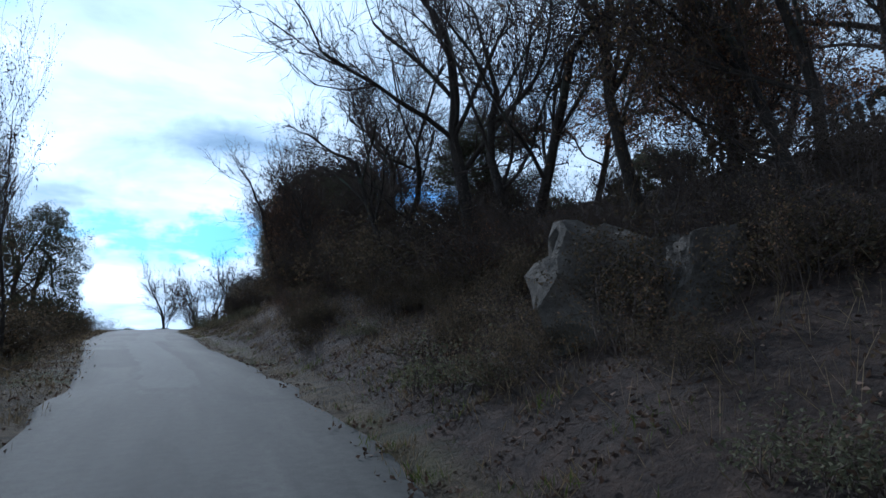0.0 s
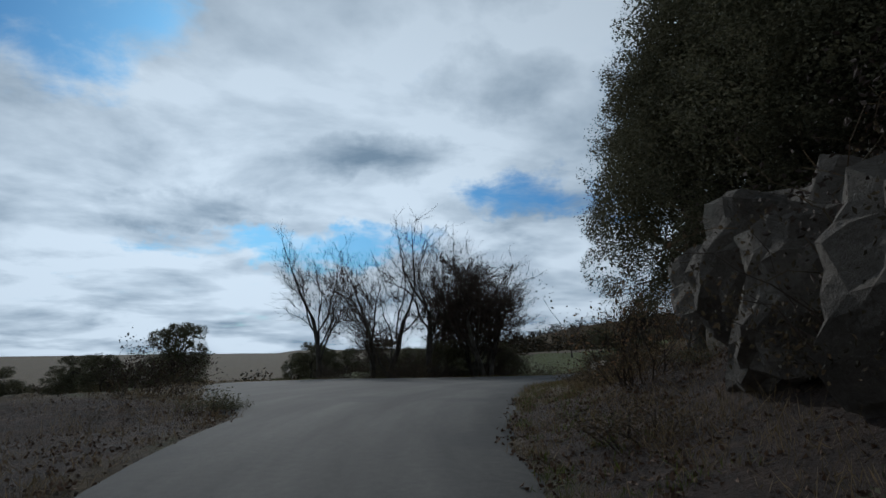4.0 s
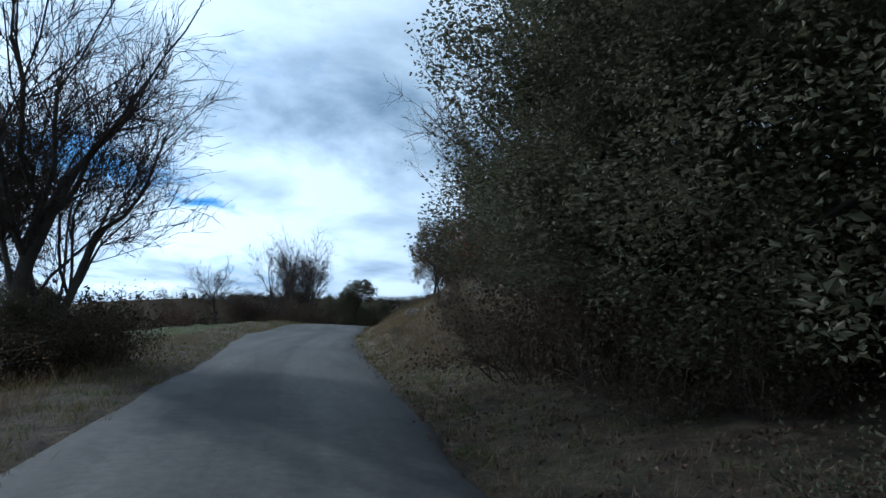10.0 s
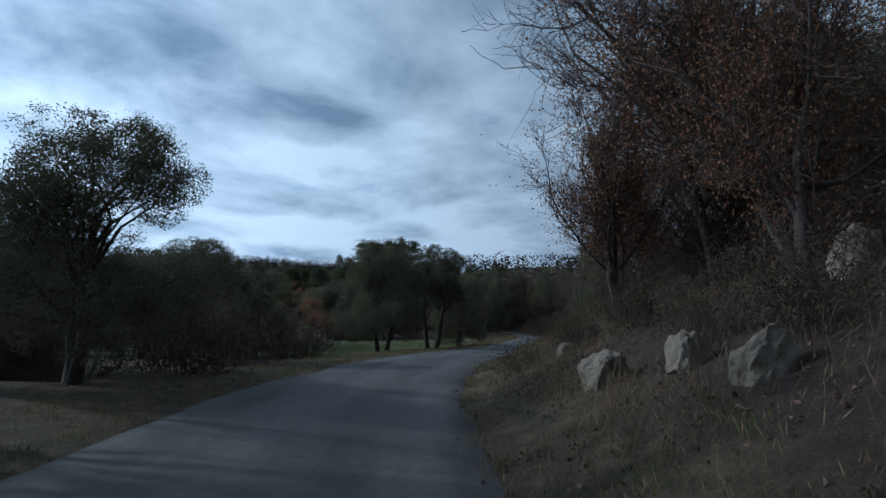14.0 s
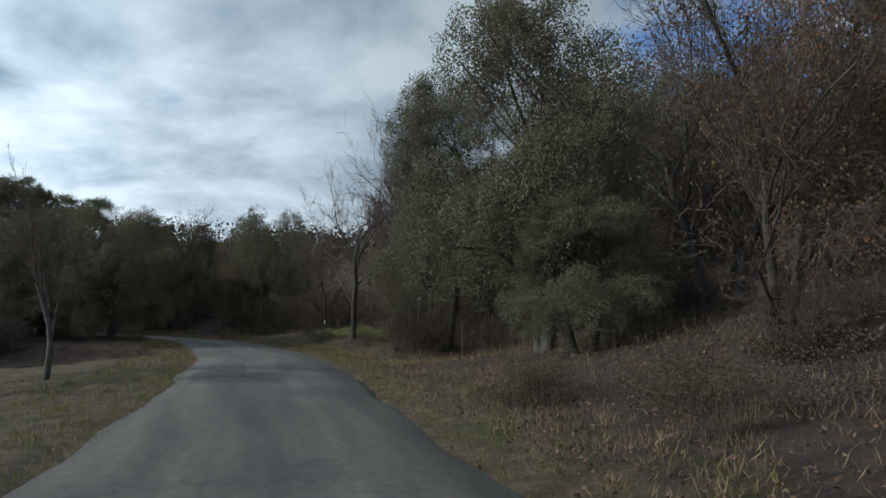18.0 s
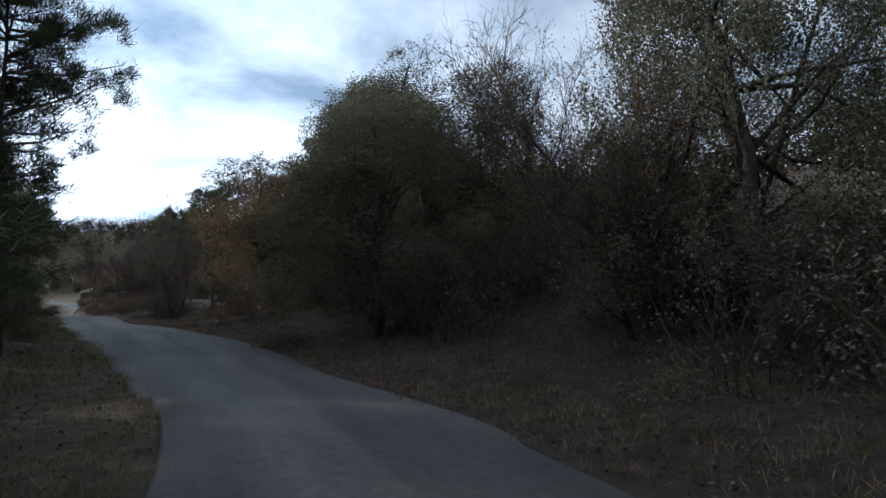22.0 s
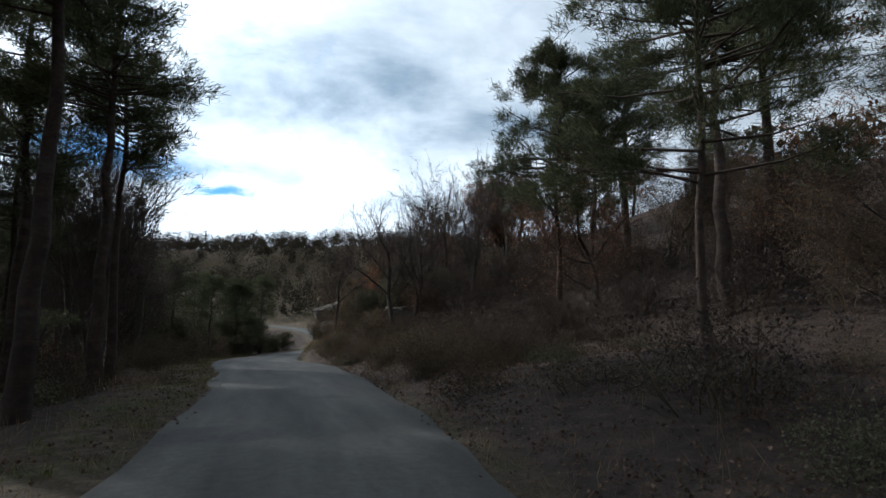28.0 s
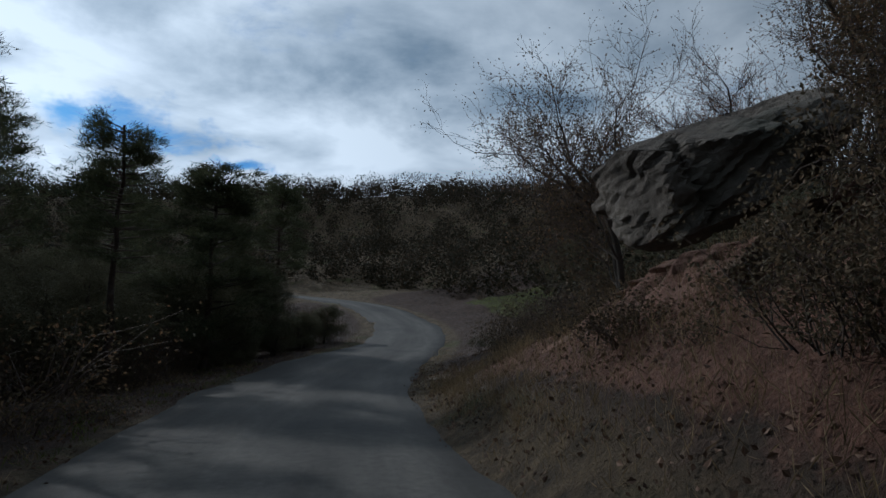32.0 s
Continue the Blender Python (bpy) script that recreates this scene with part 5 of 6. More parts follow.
# loose thickets and the woods behind, set at random inside stretches of the plan
WOODS = [
    ("thicket", 30, 1, 45, 4.6, 11, 1.6, 3.0), ("thicket", 10, 62, 76, -14, -6.5, 1.3, 2.2), ("thicket", 10, 96, 107, 4.6, 9, 1.8, 3.2), ("thicket", 20, 141, 166, 5.5, 13, 1.6, 3.2), ("thicket", 12, 130, 162, -10, -5.4, 1.6, 3.0),
    ("thicket", 24, 166, 202, 9.0, 16, 2.0, 3.8), ("thicket", 26, 202, 234, 8.6, 15, 2.0, 4.0), ("thicket", 26, 226, 274, 6.5, 15, 1.2, 2.6), ("thicket", 12, 205, 250, -10, -5.0, 1.4, 3.0), ("thicket", 10, 278, 300, -10, -5.5, 1.4, 2.6), ("thicket", 10, 286, 312, 4.5, 12, 1.2, 2.4), ("thicket", 16, 274, 287, 5.6, 10, 1.2, 2.2), ("thicket", 8, 284, 312, -10, -5, 1.6, 2.8),
    ("thicket", 16, 274, 283, 4.0, 7.5, 0.8, 1.7), ("thicket", 12, 264, 275, 4.2, 8, 0.7, 1.6), ("shrub", 34, 3, 16, 2.8, 5.4, 0.5, 1.0), ("thicket", 10, 4, 14, 4.8, 7, 1.2, 2.2), ("thicket", 16, 15, 36, 3.0, 4.8, 0.6, 1.3), ("shrub", 26, 169, 184, 3.4, 6.2, 0.6, 1.2), ("thicket", 10, 170, 185, 6.5, 9.5, 1.2, 2.2), ("thicket", 12, 125, 136, 9.5, 15, 1.2, 2.4), ("pine", 6, 262, 280, -15, -9, 9, 11), ("shrub", 56, 273, 284, 2.7, 5.2, 0.5, 1.1), ("shrub", 20, 262, 273, 3.0, 5.2, 0.5, 1.0),
] + [  # kind, count, run from, to, offset from, to, height from, to
    ("shrub", 44, 2, 44, 3.8, 9, 1.0, 2.2), ("shrub", 26, 0, 46, -9, -3.4, 0.9, 1.9), ("brown", 5, 0, 40, 10, 18, 6, 8), ("spread", 3, 0, 40, 9, 18, 7, 9), ("shrub", 40, 8, 38, -5.0, -2.9, 1.0, 1.9),
    ("bramble", 40, 0, 46, 2.4, 5, 0.35, 0.8), ("bramble", 20, 0, 44, -4, -2.4, 0.3, 0.7), ("bramble", 30, 126, 170, 2.4, 5, 0.3, 0.8), ("bramble", 44, 215, 300, 2.8, 6, 0.3, 0.8), ("bramble", 30, 200, 300, -4.2, -2.0, 0.3, 0.8),
    ("bramble", 30, 165, 215, 3.6, 8, 0.3, 0.8), ("bramble", 16, 93, 112, 3, 5, 0.3, 0.7), ("shrub", 50, 262, 285, 4.0, 6.2, 0.5, 1.0), ("shrub", 40, 262, 290, 6.2, 12, 0.8, 1.8), ("bramble", 26, 262, 292, 2.6, 6, 0.3, 0.8), ("bramble", 20, 230, 262, 3.2, 8, 0.3, 0.9), ("shrub", 20, 290, 312, 4, 12, 0.8, 1.8), ("bramble", 14, 44, 60, 2.8, 9, 0.3, 0.7),
    ("shrub", 20, 62, 78, -13, -6.0, 1.6, 2.6), ("shrub", 12, 97, 108, -8.5, -3.8, 1.2, 2.0), ("shrub", 16, 95, 106, -6.0, -3.6, 0.8, 1.4), ("shrub", 16, 94, 104, 4.2, 9, 1.0, 1.9), ("shrub", 10, 78, 98, 12, 20, 1.4, 2.6),
    ("shrub", 20, 106, 130, 3.6, 10, 0.5, 1.0), ("shrub", 30, 128, 165, 3.4, 9, 0.7, 1.7), ("shrub", 24, 130, 160, -9, -4.0, 1.0, 2.4),
    ("oak", 10, 152, 172, -24, -9, 4, 5.5), ("oak", 8, 176, 200, -30, -14, 4, 6), ("brown", 6, 180, 215, -20, -9, 4, 6), ("oak", 9, 205, 240, -22, -8, 5, 7),
    ("brown", 10, 128, 165, 12, 26, 6, 8), ("brown", 12, 165, 215, 10, 26, 7, 9), ("oak", 9, 165, 215, 11, 28, 6, 8), ("shrub", 22, 166, 204, 5.5, 14, 0.5, 1.2), ("shrub", 30, 212, 232, 5.5, 12, 1.2, 2.8),
    ("brown", 9, 225, 262, 10, 26, 6, 8.5), ("pine", 8, 225, 268, -26, -11, 8, 10.5), ("pine", 3, 232, 262, 13, 28, 7, 9), ("shrub", 44, 222, 282, 3.6, 12, 0.8, 2.0), ("oak", 7, 225, 262, 14, 28, 4, 5.5),
    ("shrub", 40, 212, 300, -10, -3.2, 0.9, 2.2), ("bare", 10, 264, 300, -22, -8, 6, 8), ("brown", 4, 264, 290, 10, 22, 4, 6), ("oak", 7, 290, 325, 7, 24, 2.5, 4.5), ("shrub", 24, 286, 330, 3.5, 16, 0.7, 1.6),
    ("oak", 4, 244, 300, -26, -12, 3, 5), ("shrub", 40, 254, 292, 10, 26, 1.0, 2.2), ("oak", 8, 256, 290, 15, 26, 2, 3.4), ("oak", 9, 286, 316, -14, -5.5, 2.4, 3.8), ("shrub", 26, 284, 316, -9, -3.6, 1.2, 2.4), ("shrub", 14, 98, 108, -7, -3.2, 1.0, 1.8), ("shrub", 26, 224, 252, -9, -3.8, 1.1, 2.2), ("oak", 8, 60, 100, -75, -38, 4, 6.5), ("brown", 5, 40, 60, 10, 26, 6, 7.5), ("oak", 8, 52, 84, 20, 36, 5, 8), ("oak", 4, 102, 130, -60, -36, 4, 6),
]
for kind, count, s0, s1, d0, d1, h0, h1 in WOODS:
    for k in range(count):
        far = {"oak": "faroak", "brown": "farbrown"}.get(kind, kind) if min(abs(d0), abs(d1)) > 8 else kind
        s, d, tall, wide, turn, which = rng.uniform(s0, s1), rng.uniform(d0, d1), rng.uniform(h0, h1), rng.uniform(0.9, 1.35), rng.uniform(0, 6.28), int(rng.integers(0, 3))
        if kind == "shrub" and abs(d) > 4.7:
            x, y = spot(s, d)
            model = KINDS["shrub"][which]
            high, side = SIZES[model.name]
            z = float(height(np.array([x]), np.array([y]))[0])
            BRUSH.append((model, Matrix.LocRotScale((x, y, z), Euler((0, 0, turn)), Vector((tall * wide * 0.75 / side, tall * wide * 0.75 / side, tall / high)))))
        else:
            plant(far, s, d, tall, wide, turn, which)
brushwood()

# ---- rocks ----


def rock(name, seed, size, mat, label, cuts=9, bumps=0.10, fine=4):
    """A weathered block: a lump cut by planes, then worn."""
    r = np.random.default_rng(seed)
    bm = bmesh.new()
    bmesh.ops.create_icosphere(bm, subdivisions=fine, radius=1.0)
    v = np.array([x.co[:] for x in bm.verts])
    f = np.array([[x.index for x in p.verts] for p in bm.faces])
    bm.free()
    for k in range(cuts):
        n = r.normal(size=3)
        if k < 5:
            n = np.eye(3)[k % 3] * (1 if r.uniform() < 0.5 else -1) + 0.18 * r.normal(size=3)
        n /= np.linalg.norm(n)
        c = r.uniform(0.55, 0.82)
        v = v - np.maximum(v @ n - c, 0)[:, None] * n
    worn = rough(v[:, 0] * 2 + v[:, 2] * 1.3, v[:, 1] * 2 - v[:, 2] * 0.7, 0.45, seed % 50) - 0.5
    worn2 = rough(v[:, 0] * 2 - v[:, 2] * 2.1, v[:, 1] * 2 + v[:, 2] * 1.7, 0.16, seed % 50 + 1) - 0.5
    v = v * (1 + bumps * 1.6 * worn + bumps * 0.6 * worn2)[:, None] * np.array(size) / 1.4
    return tagged(new(name, mesh_of(name, v, f, mat, False)), label, "rock")


def set_rock(ob, s, d, up, turn=0.0, tilt=(0.0, 0.0)):
    x, y = spot(s, d)
    z = float(height(np.array([x]), np.array([y]))[0])
    ob.matrix_world = Matrix.LocRotScale((x, y, z + up), Euler((tilt[0], tilt[1], turn)), None)
    return ob


BLOCK = "pale weathered sandstone block set in the grassy bank"
STONES = [  # run, offset, lift, size along x y z, turn, dark
    (5.5, 4.5, 0.05, (1.35, 1.5, 1.7), 0.4, 1), (4.3, 4.5, 0.1, (0.7, 0.7, 1.1), 0.9, 1), (35.0, 4.6, 0.2, (1.5, 2.3, 1.8), 0.3, 1), (37.5, 4.9, 0.3, (1.5, 2.0, 1.7), 0.9, 1), (44, 6.0, 0.3, (1.6, 2.0, 1.8), 0.9, 1),
    (39.5, 5.6, 0.6, (1.5, 1.9, 1.8), 0.8, 1), (41.5, 6.0, 0.6, (1.6, 2.2, 2.2), 0.1, 0), (47.2, 3.9, 0.06, (0.5, 1.1, 0.42), -0.55, 0), (48.3, 3.8, 0.06, (0.45, 1.3, 0.46), -0.6, 0), (49.5, 3.7, 0.05, (0.4, 1.1, 0.36), -0.7, 0), (50.8, 3.6, 0.02, (0.4, 0.9, 0.32), -0.6, 0),
    (51.6, 3.8, 0.0, (0.6, 1.0, 0.4), 0.7, 0),
]
STONES += [
    (119.6, 3.6, 0.12, (0.32, 0.36, 0.5), 0.3, 0), (120.6, 5.4, 0.15, (0.6, 0.6, 0.6), 1.3, 0), (113.3, 5.6, 0.08, (0.59, 0.52, 0.65), 0.4, 0), (112.2, 5.9, 0.13, (0.72, 0.59, 0.65), 0.9, 0), (111.4, 6.1, 0.08, (0.52, 0.39, 0.65), 0.2, 0),
    (110.4, 6.3, 0.08, (0.65, 0.65, 0.52), 0.6, 0), (109.3, 6.4, 0.28, (0.59, 0.52, 0.65), 1.6, 0), (112.8, 3.1, 0.0, (0.5, 0.5, 0.3), 0.3, 0), (116.2, 4.9, 0.12, (0.45, 0.5, 0.55), 1.1, 0), (117.6, 4.3, 0.1, (0.4, 0.6, 0.5), -0.7, 0), (119.0, 3.8, 0.1, (0.4, 0.6, 0.4), -0.9, 0), (80.0, 11.9, 0.1, (0.7, 0.8, 0.6), 0.6, 0), (80.9, 12.6, 0.1, (0.6, 0.5, 0.55), 1.2, 0), (114.6, 5.9, 0.08, (0.52, 0.45, 0.39), 0.1, 0),
]
STONES += [
    (130.5, 5.0, 0.1, (0.31, 0.31, 0.37), 0.3, 0), (131.8, 4.6, 0.1, (0.37, 0.31, 0.31), 0.9, 0), (133.2, 5.2, 0.05, (0.31, 0.25, 0.31), 0.1, 0), (135.5, 4.3, 0.1, (0.31, 0.25, 0.37), 0.6, 0), (137.2, 4.0, 0.1, (0.31, 0.37, 0.31), 1.6, 0),
    (142.2, 3.5, 0.15, (0.36, 0.34, 0.52), 0.3, 0), (144.6, 2.9, 0.08, (0.5, 0.65, 0.45), -1.0, 0), (143.5, 3.5, 0.1, (0.4, 0.4, 0.45), 0.4, 0), (144.8, 6.2, 0.2, (0.6, 0.5, 0.7), 0.1, 0), (136.7, 3.3, 0.1, (0.35, 0.32, 0.35), 0.5, 0), (138.8, 3.2, 0.1, (0.5, 0.36, 0.34), 1.2, 0), (139.0, 5.2, 0.1, (0.30, 0.30, 0.30), 0.5, 0), (148.2, 3.2, 0.0, (0.37, 0.43, 0.37), 0.7, 0),
    (142.2, 5.6, 0.1, (0.43, 0.43, 0.43), 1.2, 0), (145.0, 5.4, 0.1, (0.37, 0.31, 0.37), 0.9, 0),
]
STONES += [
    (169.5, 7.4, 0.0, (0.8, 0.9, 0.6), 0.2, 0), (171.0, 7.0, 0.0, (0.7, 0.7, 0.6), 0.9, 0), (173.9, 6.2, 0.1, (0.4, 0.5, 0.45), 1.6, 0), (174.6, 5.7, 0.05, (0.3, 0.4, 0.35), 0.5, 0), (173.2, 5.4, 0.05, (0.3, 0.3, 0.3), 0.9, 0), (199.6, 8.0, 0.0, (0.5, 0.45, 0.4), 0.2, 0),
    (233.5, 5.4, 0.0, (0.7, 0.6, 0.4), 0.5, 0), (238.5, 5.2, 0.0, (0.6, 0.5, 0.35), 0.9, 0), (276.6, 5.6, 0.0, (1.1, 1.4, 1.0), 0.5, 1), (279.0, 7.0, -0.1, (1.2, 1.5, 1.0), 0.9, 1), (280.2, 5.2, 0.1, (1.0, 1.2, 0.9), 0.1, 1),
]
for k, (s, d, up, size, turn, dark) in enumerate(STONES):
    label = "dark sandstone outcrop under the trees" if dark else BLOCK
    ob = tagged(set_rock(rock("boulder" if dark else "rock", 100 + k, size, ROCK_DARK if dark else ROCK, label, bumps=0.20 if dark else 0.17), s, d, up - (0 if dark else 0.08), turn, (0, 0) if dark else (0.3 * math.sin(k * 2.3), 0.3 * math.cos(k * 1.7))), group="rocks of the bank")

# ---- stakes, fence and plates ----


def stake(s, d, tall, lean, label, thick=0.014, plate=False):
    x, y = spot(s, d)
    z = float(height(np.array([x]), np.array([y]))[0])
    ob = tagged(new("stake"), label, "stake", "stakes along the lane")
    ob.matrix_world = Matrix.LocRotScale((x, y, z), Euler((lean, lean * 0.6, s)), None)
    n = 5
    rows = [(0.012 * math.sin(2.1 * i + s), 0.012 * math.cos(1.7 * i), -0.25 + (tall + 0.25) * i / n, thick * (1 - 0.06 * i), 0.012 * math.sin(2.1 * i + 2.1 + s),
             0.012 * math.cos(1.7 * i + 1.7), -0.25 + (tall + 0.25) * (i + 1) / n, thick * (1 - 0.06 * (i + 1))) for i in range(n)]
    part("pole", mesh_of("pole", *tubes(rows, 7), POLE, True), ob)
    if plate:
        bm = bmesh.new()
        bmesh.ops.create_cube(bm, size=1.0, matrix=Matrix.LocRotScale((0, 0.028, tall - 0.10), None, (0.16, 0.006, 0.2)))
        bmesh.ops.bevel(bm, geom=bm.edges[:], offset=0.002, segments=1)
        me = bpy.data.meshes.new("plate")
        bm.to_mesh(me)
        bm.free()
        me.materials.append(PLATE)
        part("plate", me, ob, "small plain white plate")
    return ob


THIN = "thin weathered wooden marker stake in the grass"
for s, d, tall, lean in ((75.8, 5.9, 1.6, 0.03), (134.3, 6.9, 1.3, 0.02), (169.2, 6.9, 1.3, 0.14), (178, 7.2, 1.2, 0.02), (192.3, 5.7, 1.0, 0.10), (298, -5.6, 1.0, 0.0), (56.5, 13.5, 1.7, 0.02)):
    stake(s, d, tall, lean, THIN)
for s, d in ((207.6, 6.1), (205.2, 8.4)):
    stake(s, d, 0.85, 0.03, "thin stake with a small white plate", 0.015, True)


def fence(points, label):
    """Wire on thin stakes."""
    ob = tagged(new("wire_fence"), label, "fence")
    tops = []
    for k, (s, d, tall) in enumerate(points):
        x, y = spot(s, d)
        z = float(height(np.array([x]), np.array([y]))[0])
        part("post", mesh_of("post", *tubes([(x, y, z - 0.3, 0.022, x + 0.01, y, z + tall * 0.5, 0.02), (x + 0.01, y, z + tall * 0.5, 0.02, x, y + 0.02, z + tall, 0.017)], 7), POLE, True), ob)
        tops.append(np.array([x, y, z]))
    for up in (0.35, 0.75):
        rows = []
        for a, b in zip(tops, tops[1:]):
            prev = a + (0, 0, up)
            for i in range(1, 9):
                u = i / 8
                q = a * (1 - u) + b * u + (0, 0, up - 0.25 * u * (1 - u))
                rows.append((*prev, 0.006, *q, 0.006))
                prev = q
        part("wire", mesh_of("wire", *tubes(rows, 4), WIRE, True), ob, "slack grey wire")
    return ob


fence([(92.6, 3.4, 0.9), (91.4, 5.6, 1.0), (90.2, 8.0, 2.1), (88.6, 11.2, 1.1), (87.0, 15.0, 1.1), (85.5, 19.0, 1.1)], "slack wire fence on thin stakes between field and oaks")

# fallen branch on the grass
x, y = spot(192.2, 6.6)
z = float(height(np.array([x]), np.array([y]))[0])
ob = tagged(new("fallen_branch"), "pale dead branch lying on the leafy verge", "branch")
part("stick", mesh_of("stick", *tubes([(x - 0.7, y + 0.5, z + 0.05, 0.03, x, y, z + 0.10, 0.026), (x, y, z + 0.10, 0.026, x + 0.9, y - 0.5, z + 0.06, 0.012)], 6), POLE, True), ob)

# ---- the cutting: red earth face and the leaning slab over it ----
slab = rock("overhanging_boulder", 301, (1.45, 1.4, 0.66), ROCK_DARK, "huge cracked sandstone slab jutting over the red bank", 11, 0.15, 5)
v = np.array([p.co[:] for p in slab.data.vertices])
for at, deep in ((-0.22, 0.10), (0.38, 0.06)):              # cracks right through the slab
    gap = np.exp(-((v[:, 0] - at - 0.18 * v[:, 1] + 0.05 * np.sin(9 * v[:, 1])) / 0.03) ** 2)
    v[:, 1:] *= (1 - deep * 1.6 * gap)[:, None]
v[:, 0] += 0.003 * np.sin(v[:, 2] * 26 + 3 * v[:, 1])      # worn beds of the sandstone
v[:, 1] += 0.0025 * np.sin(v[:, 2] * 22 - 2 * v[:, 0])
slab.data.vertices.foreach_set("co", v.astype(np.float32).ravel())
along = Vector((0.611, -0.641, 0.46)).normalized()
level = Vector((0.739, 0.670, 0.0))
face = along.cross(level).normalized()
level = face.cross(along)
slab.matrix_world = Matrix(((along.x, level.x, face.x, 188.76), (along.y, level.y, face.y, 180.76), (along.z, level.z, face.z, 5.62), (0, 0, 0, 1)))
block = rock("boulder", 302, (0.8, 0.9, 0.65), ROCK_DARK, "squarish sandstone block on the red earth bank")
block.matrix_world = Matrix.LocRotScale((187.2, 178.5, 4.7), Euler((0.1, 0, 0.3)), None)
tagged(block, group="rocks of the bank")



def earth_face():
    """The washed face of the cutting: ribs and runnels of bare red earth under a ragged lip."""
    n, m = 220, 46
    s, u = np.linspace(280.6, 290.6, n), np.linspace(0, 1, m)
    S, U = np.meshgrid(s, u)
    S, U = S.ravel(), U.ravel()
    k = np.clip(np.searchsorted(RUN, S), 0, len(RUN) - 1)
    ends = ((S - 280.6) / 1.6).clip(0, 1) * ((290.6 - S) / 1.6).clip(0, 1)
    foot = edge(S, 1) + 1.15 + 0.5 * rough(S, 4.0, 0.9, 41)
    d = foot + 1.5 * U
    runnel = np.abs(rough(S + 0.25 * rough(S, d, 0.5, 45), 0.12 * d, 0.34, 42) - 0.5) * 2
    rib = 0.22 * (runnel - 0.4) + 0.20 * (rough(S, d, 0.22, 43) - 0.5) + 0.16 * (rough(S, d, 0.10, 44) - 0.5)
    shelf = 0.10 * np.sin(U * 15 + 2.5 * rough(S, d, 1.2, 46))
    d = d - (rib + shelf) * np.sin(np.pi * U) * ends
    xy = LINE[k, :2] + RIGHTWARD[k] * d[:, None] + TANGENT[k] * (S - RUN[k])[:, None]
    base = LINE[k, :2] + RIGHTWARD[k] * (foot + 1.5 * U)[:, None] + TANGENT[k] * (S - RUN[k])[:, None]
    z = height(base[:, 0], base[:, 1]) + 0.10 * np.sin(np.pi * U) ** 0.5 * ends - 0.06 * (1 - ends) - 0.05 * (U < 0.02) - 0.06 * (U > 0.98)
    i, j = np.meshgrid(np.arange(n - 1), np.arange(m - 1))
    a = (j * n + i).ravel()
    me = mesh_of("earth_face", np.column_stack([xy, z]), np.stack([a, a + 1, a + n + 1, a + n], 1), RED_EARTH, False)
    return tagged(new("earth_face", me), "washed face of bare red earth in the road cutting", "bank", kind="structure")


earth_face()

# ---- loose cover: grass, weeds, fallen leaves, clods ----


def scattered(n, s0, s1, d0, d1, seed, clump=0.0, per=1):
    """Places on the ground inside a stretch of the plan, offsets from the asphalt's edge."""
    r = np.random.default_rng(seed)
    m = n // per
    s, u = r.uniform(s0, s1, m), r.uniform(0, 1, m) ** 1.4
    side = 1 if d1 > 0 else -1
    d = side * (edge(s, side) + abs(d0) + u * (abs(d1) - abs(d0)))
    k = np.clip(np.searchsorted(RUN, s), 0, len(RUN) - 1)
    xy = LINE[k, :2] + RIGHTWARD[k] * d[:, None] + TANGENT[k] * ((s - RUN[k]))[:, None]
    xy = np.repeat(xy, per, 0) + r.normal(0, clump, (m * per, 2))
    return np.column_stack([xy, height(xy[:, 0], xy[:, 1])]), r


def cover_stuff(name, label, category, mat, bands, long, wide, up, seed, clump, per, lift=0.0):
    bits = []
    for k, (n, s0, s1, d0, d1) in enumerate(bands):
        at, r = scattered(n, s0, s1, d0, d1, seed + k, clump, per)
        lean = np.column_stack([r.normal(0, 0.35, (len(at), 2)), np.full(len(at), up)])
        at[:, 2] += r.uniform(0, 1, len(at)) * lift - 0.01
        bits.append(leaves(r, at, long, wide, 0.0, lean))
    return tagged(new(name, mesh_of(name, *joined(*bits), mat)), label, category, kind="stuff")


cover_stuff("dry_grass", "dry winter grass along the verges and banks", "grass", GRASS_DRY,
            [(34000, -5, 130, 0.0, 2.0), (30000, 130, 232, 0.0, 2.0), (5000, 232, 305, 0.0, 1.0), (26000, -5, 130, 0.0, -2.0), (20000, 130, 225, 0.0, -2.0), (5000, 225, 305, 0.0, -1.0), (44000, 104, 130, 0.5, 8), (14000, 128, 175, 1, 8), (14000, 44, 62, 1, 10),
             (5000, 278, 294, 0.2, 2.0), (20000, 60, 92, 0.5, 4), (14000, 165, 200, 1, 8), (8000, 196, 222, 1, 9)], 0.13, 0.0065, 1.0, 900, 0.10, 14)
cover_stuff("dry_weeds", "tall dry stalks and weeds on the banks", "weeds", GRASS_DRY,
            [(14000, 104, 130, 1.2, 6), (12000, 128, 176, 1.0, 7), (6000, 160, 205, 2.4, 7), (5000, 205, 232, 3.0, 7), (4000, 232, 278, 1.2, 6), (6000, 278, 294, 0.3, 2.4), (6000, 92, 112, -0.8, -4), (6000, 44, 70, 1.2, 6), (8000, 0, 46, 1.0, 6), (5000, 0, 46, -0.8, -4), (7000, 205, 300, -0.8, -4)],
            0.30, 0.0042, 1.3, 920, 0.16, 14)
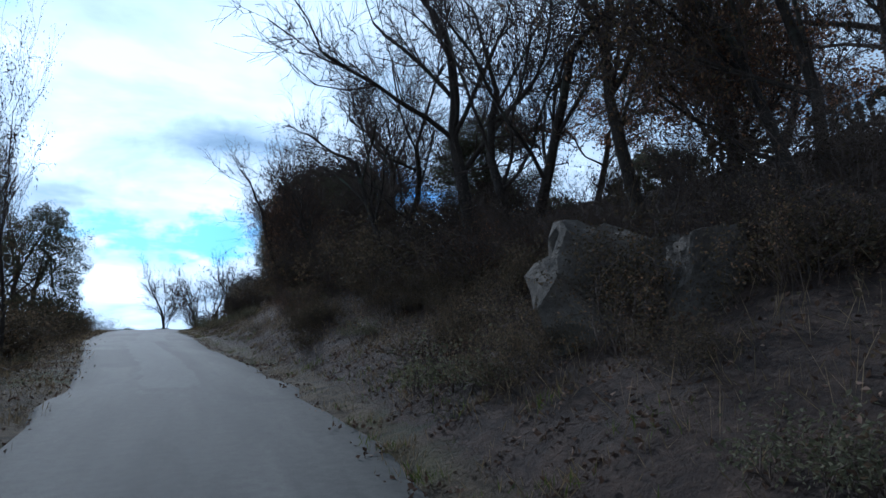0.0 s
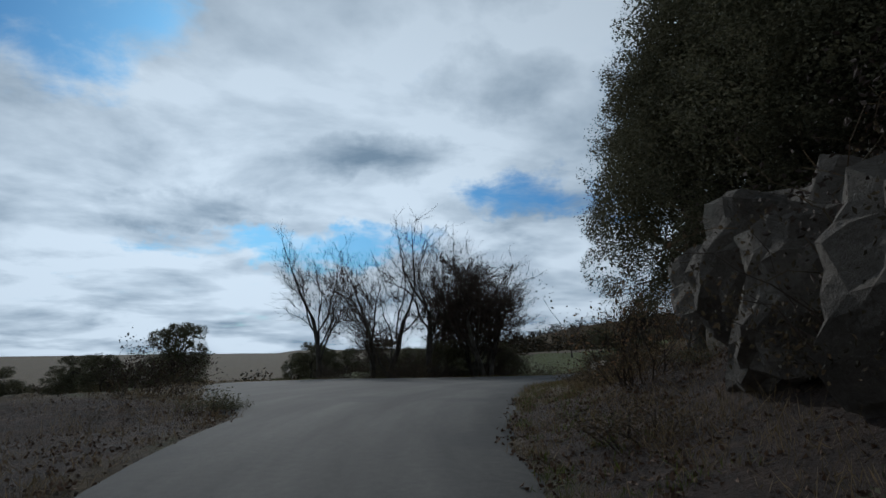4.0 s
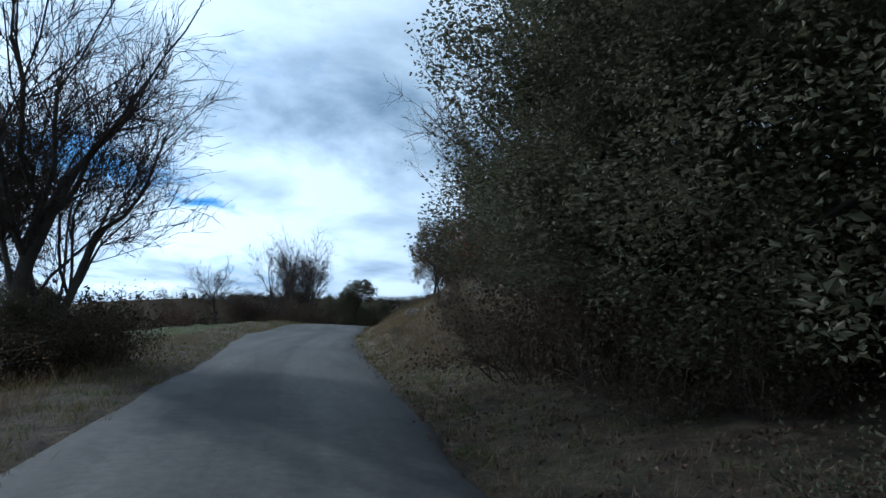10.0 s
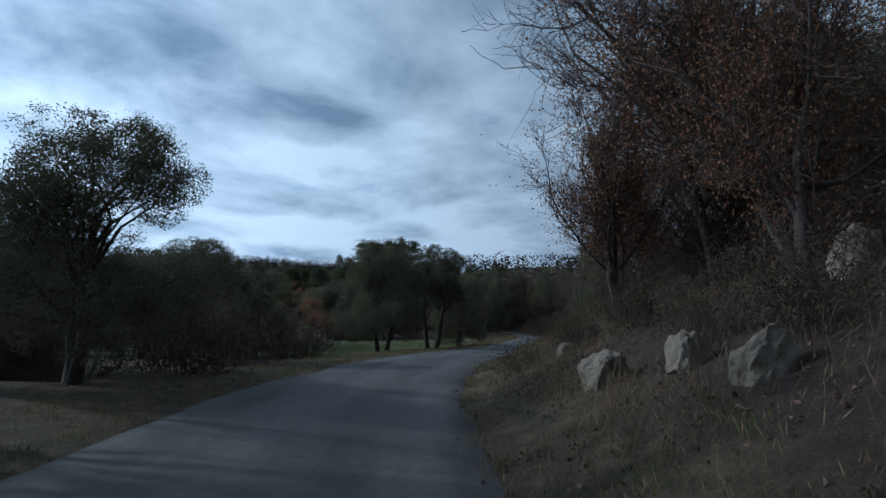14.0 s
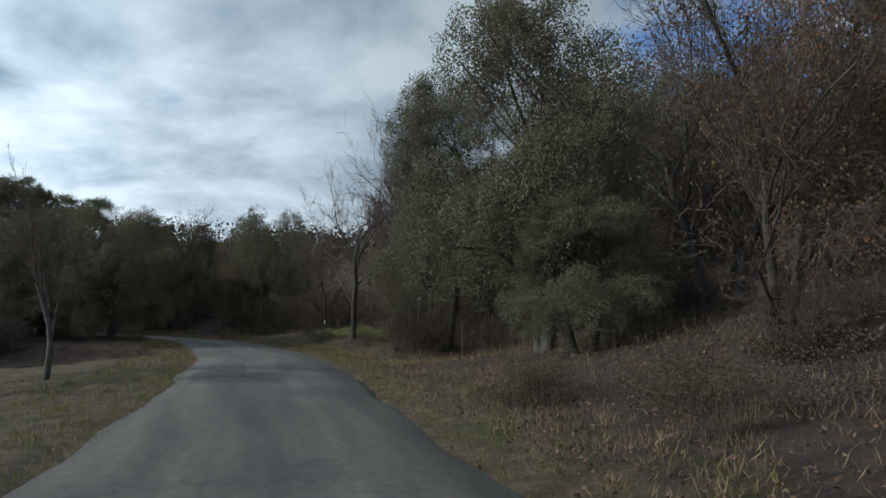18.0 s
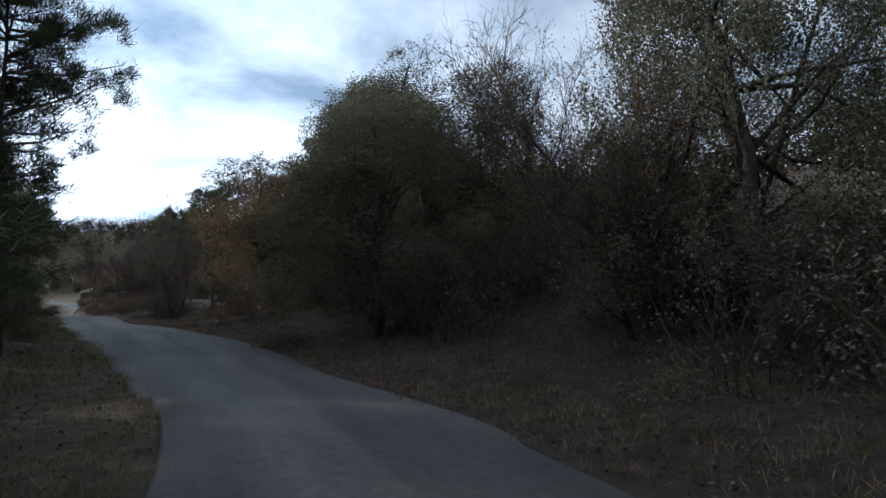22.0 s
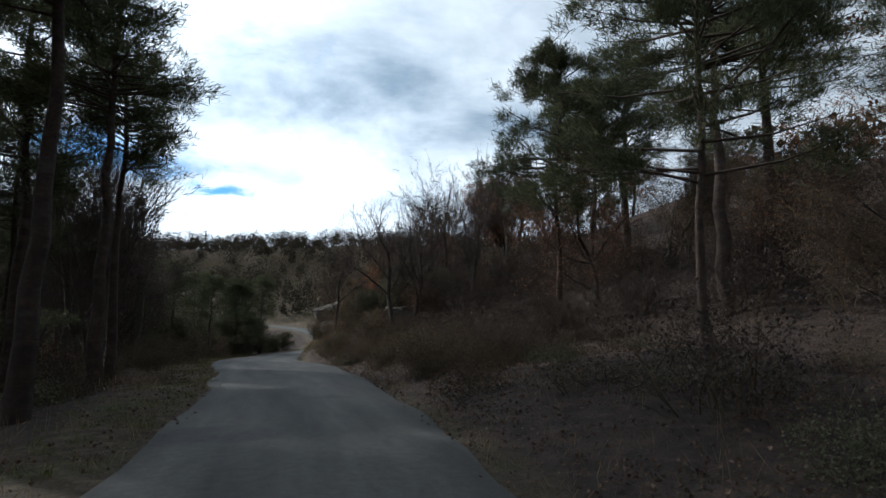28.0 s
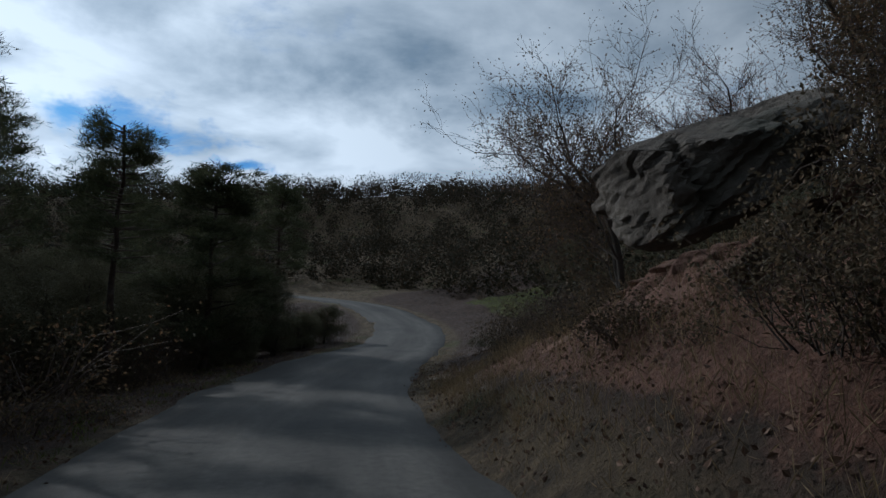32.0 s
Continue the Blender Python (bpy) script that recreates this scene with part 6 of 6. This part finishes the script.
cover_stuff("green_grass", "short green grass on the verges", "grass", GRASS_GREEN,
            [(22000, 55, 205, 0.02, 1.6), (24000, 55, 205, -0.02, -2.0), (16000, 60, 130, -2.0, -14), (10000, 160, 192, -1.5, -9), (16000, 196, 216, 0.4, 7), (7000, -5, 60, 0.02, 1.2), (9000, 205, 300, -0.02, -1.6)],
            0.10, 0.007, 1.0, 950, 0.08, 14)
cover_stuff("fallen_leaves", "brown fallen leaves strewn over verge and bank", "leaves", LITTER,
            [(48000, -5, 46, 0.0, 7), (12000, 88, 112, 0.1, 5), (26000, 126, 170, 0.2, 7), (26000, 170, 215, 0.4, 8), (32000, 215, 262, 0.1, 8), (30000, 262, 300, 0.1, 6), (18000, 200, 300, -0.05, -5), (12000, -5, 46, -0.05, -4)],
            0.05, 0.034, 0.12, 980, 0.25, 4, 0.02)


def clods(n, seed):
    """Lumps of turned earth, joined."""
    r = np.random.default_rng(seed)
    base = np.array([(1, 0, 0), (-1, 0, 0), (0, 1, 0), (0, -1, 0), (0, 0, 1), (0, 0, -1)], float)
    tri = np.array([(0, 2, 4), (2, 1, 4), (1, 3, 4), (3, 0, 4), (2, 0, 5), (1, 2, 5), (3, 1, 5), (0, 3, 5)])
    s, d = r.uniform(60, 88, n), r.uniform(6.4, 15, n)
    s[::2], d[::2] = r.uniform(83, 91.3, n // 2), r.uniform(4.6, 13, n // 2)
    k = np.searchsorted(RUN, s)
    xy = LINE[k, :2] + RIGHTWARD[k] * d[:, None] + TANGENT[k] * (s - RUN[k])[:, None]
    at = np.column_stack([xy, height(xy[:, 0], xy[:, 1]) + 0.02])
    size = r.uniform(0.025, 0.10, n)[:, None, None] * np.where(r.uniform(size=n) < 0.1, 1.35, 1.0)[:, None, None]
    v = at[:, None] + base[None] * np.array([1.0, 1.0, 0.62]) * size * r.uniform(0.6, 1.3, (n, 6, 3)) + r.normal(0, 0.012, (n, 6, 3))
    f = tri[None] + (np.arange(n) * 6)[:, None, None]
    return tagged(new("clods", mesh_of("clods", v.reshape(-1, 3), f.reshape(-1, 3), CLOD)), "red-brown clods of the ploughed field", "soil", kind="stuff")


clods(15000, 77)

# ---- the woods behind, too far to tell tree from tree ----


def far_wood():
    r = np.random.default_rng(88)
    x, y = np.r_[r.uniform(-140, 380, 10000), r.uniform(180, 330, 4200)], np.r_[r.uniform(-60, 400, 10000), r.uniform(190, 310, 4200)]
    s, d, z = road_place(x, y)
    keep = ((d > 26) & (s < 40)) | ((d > 34) & (s >= 40) & (s < 130)) | ((d > 24) & (s >= 130)) | ((d < -28) & (s > 192)) | ((d < -75) & (s > 70)) | ((d < -34) & (s > 128))
    keep |= ((np.abs(d) > 8) & (s > 300)) | ((d > 11) & (s > 288))
    keep &= (rough(x, y, 40, 61) > 0.25) | (s > 285)
    x, y = x[keep], y[keep]
    close = (s[keep] > 285) & (np.abs(d[keep]) < 80)
    bits = []
    for own, per, size in ((close, 120, 0.24), (~close, 40, 0.60)):
        at = np.column_stack([x[own], y[own], height(x[own], y[own])])
        n = len(at)
        way = r.normal(size=(n, per, 3))
        way /= np.linalg.norm(way, axis=2)[..., None]
        tall = r.uniform(1.2, 4.4, (n, 1)) if per > 60 else r.uniform(2.2, 5.2, (n, 1))
        wide = tall * r.uniform(0.32, 0.55, (n, 1))
        u = r.uniform(0.6, 1.08, (n, per))
        p = np.stack([at[:, :1] + way[..., 0] * wide * u, at[:, 1:2] + way[..., 1] * wide * u, at[:, 2:3] + tall * (0.5 + 0.5 * way[..., 2] * u)], 2).reshape(-1, 3)
        bits.append(leaves(r, p, size, size * 0.8, 0.0, None, way.reshape(-1, 3)))
    return tagged(new("far_wood", mesh_of("far_wood", *joined(*bits), MIX_FAR)), "distant scrubby oak wood covering the hills", "wood", kind="stuff")


MIX_FAR = foliage("far_wood_leaf", ((0.0, (0.026, 0.026, 0.016)), (0.5, (0.055, 0.048, 0.028)), (1.0, (0.11, 0.075, 0.045))), 0.8, 0.1)
far_wood()

for models in KINDS.values():
    for ob in models:
        for o in (*ob.children_recursive, ob):
            bpy.data.objects.remove(o)
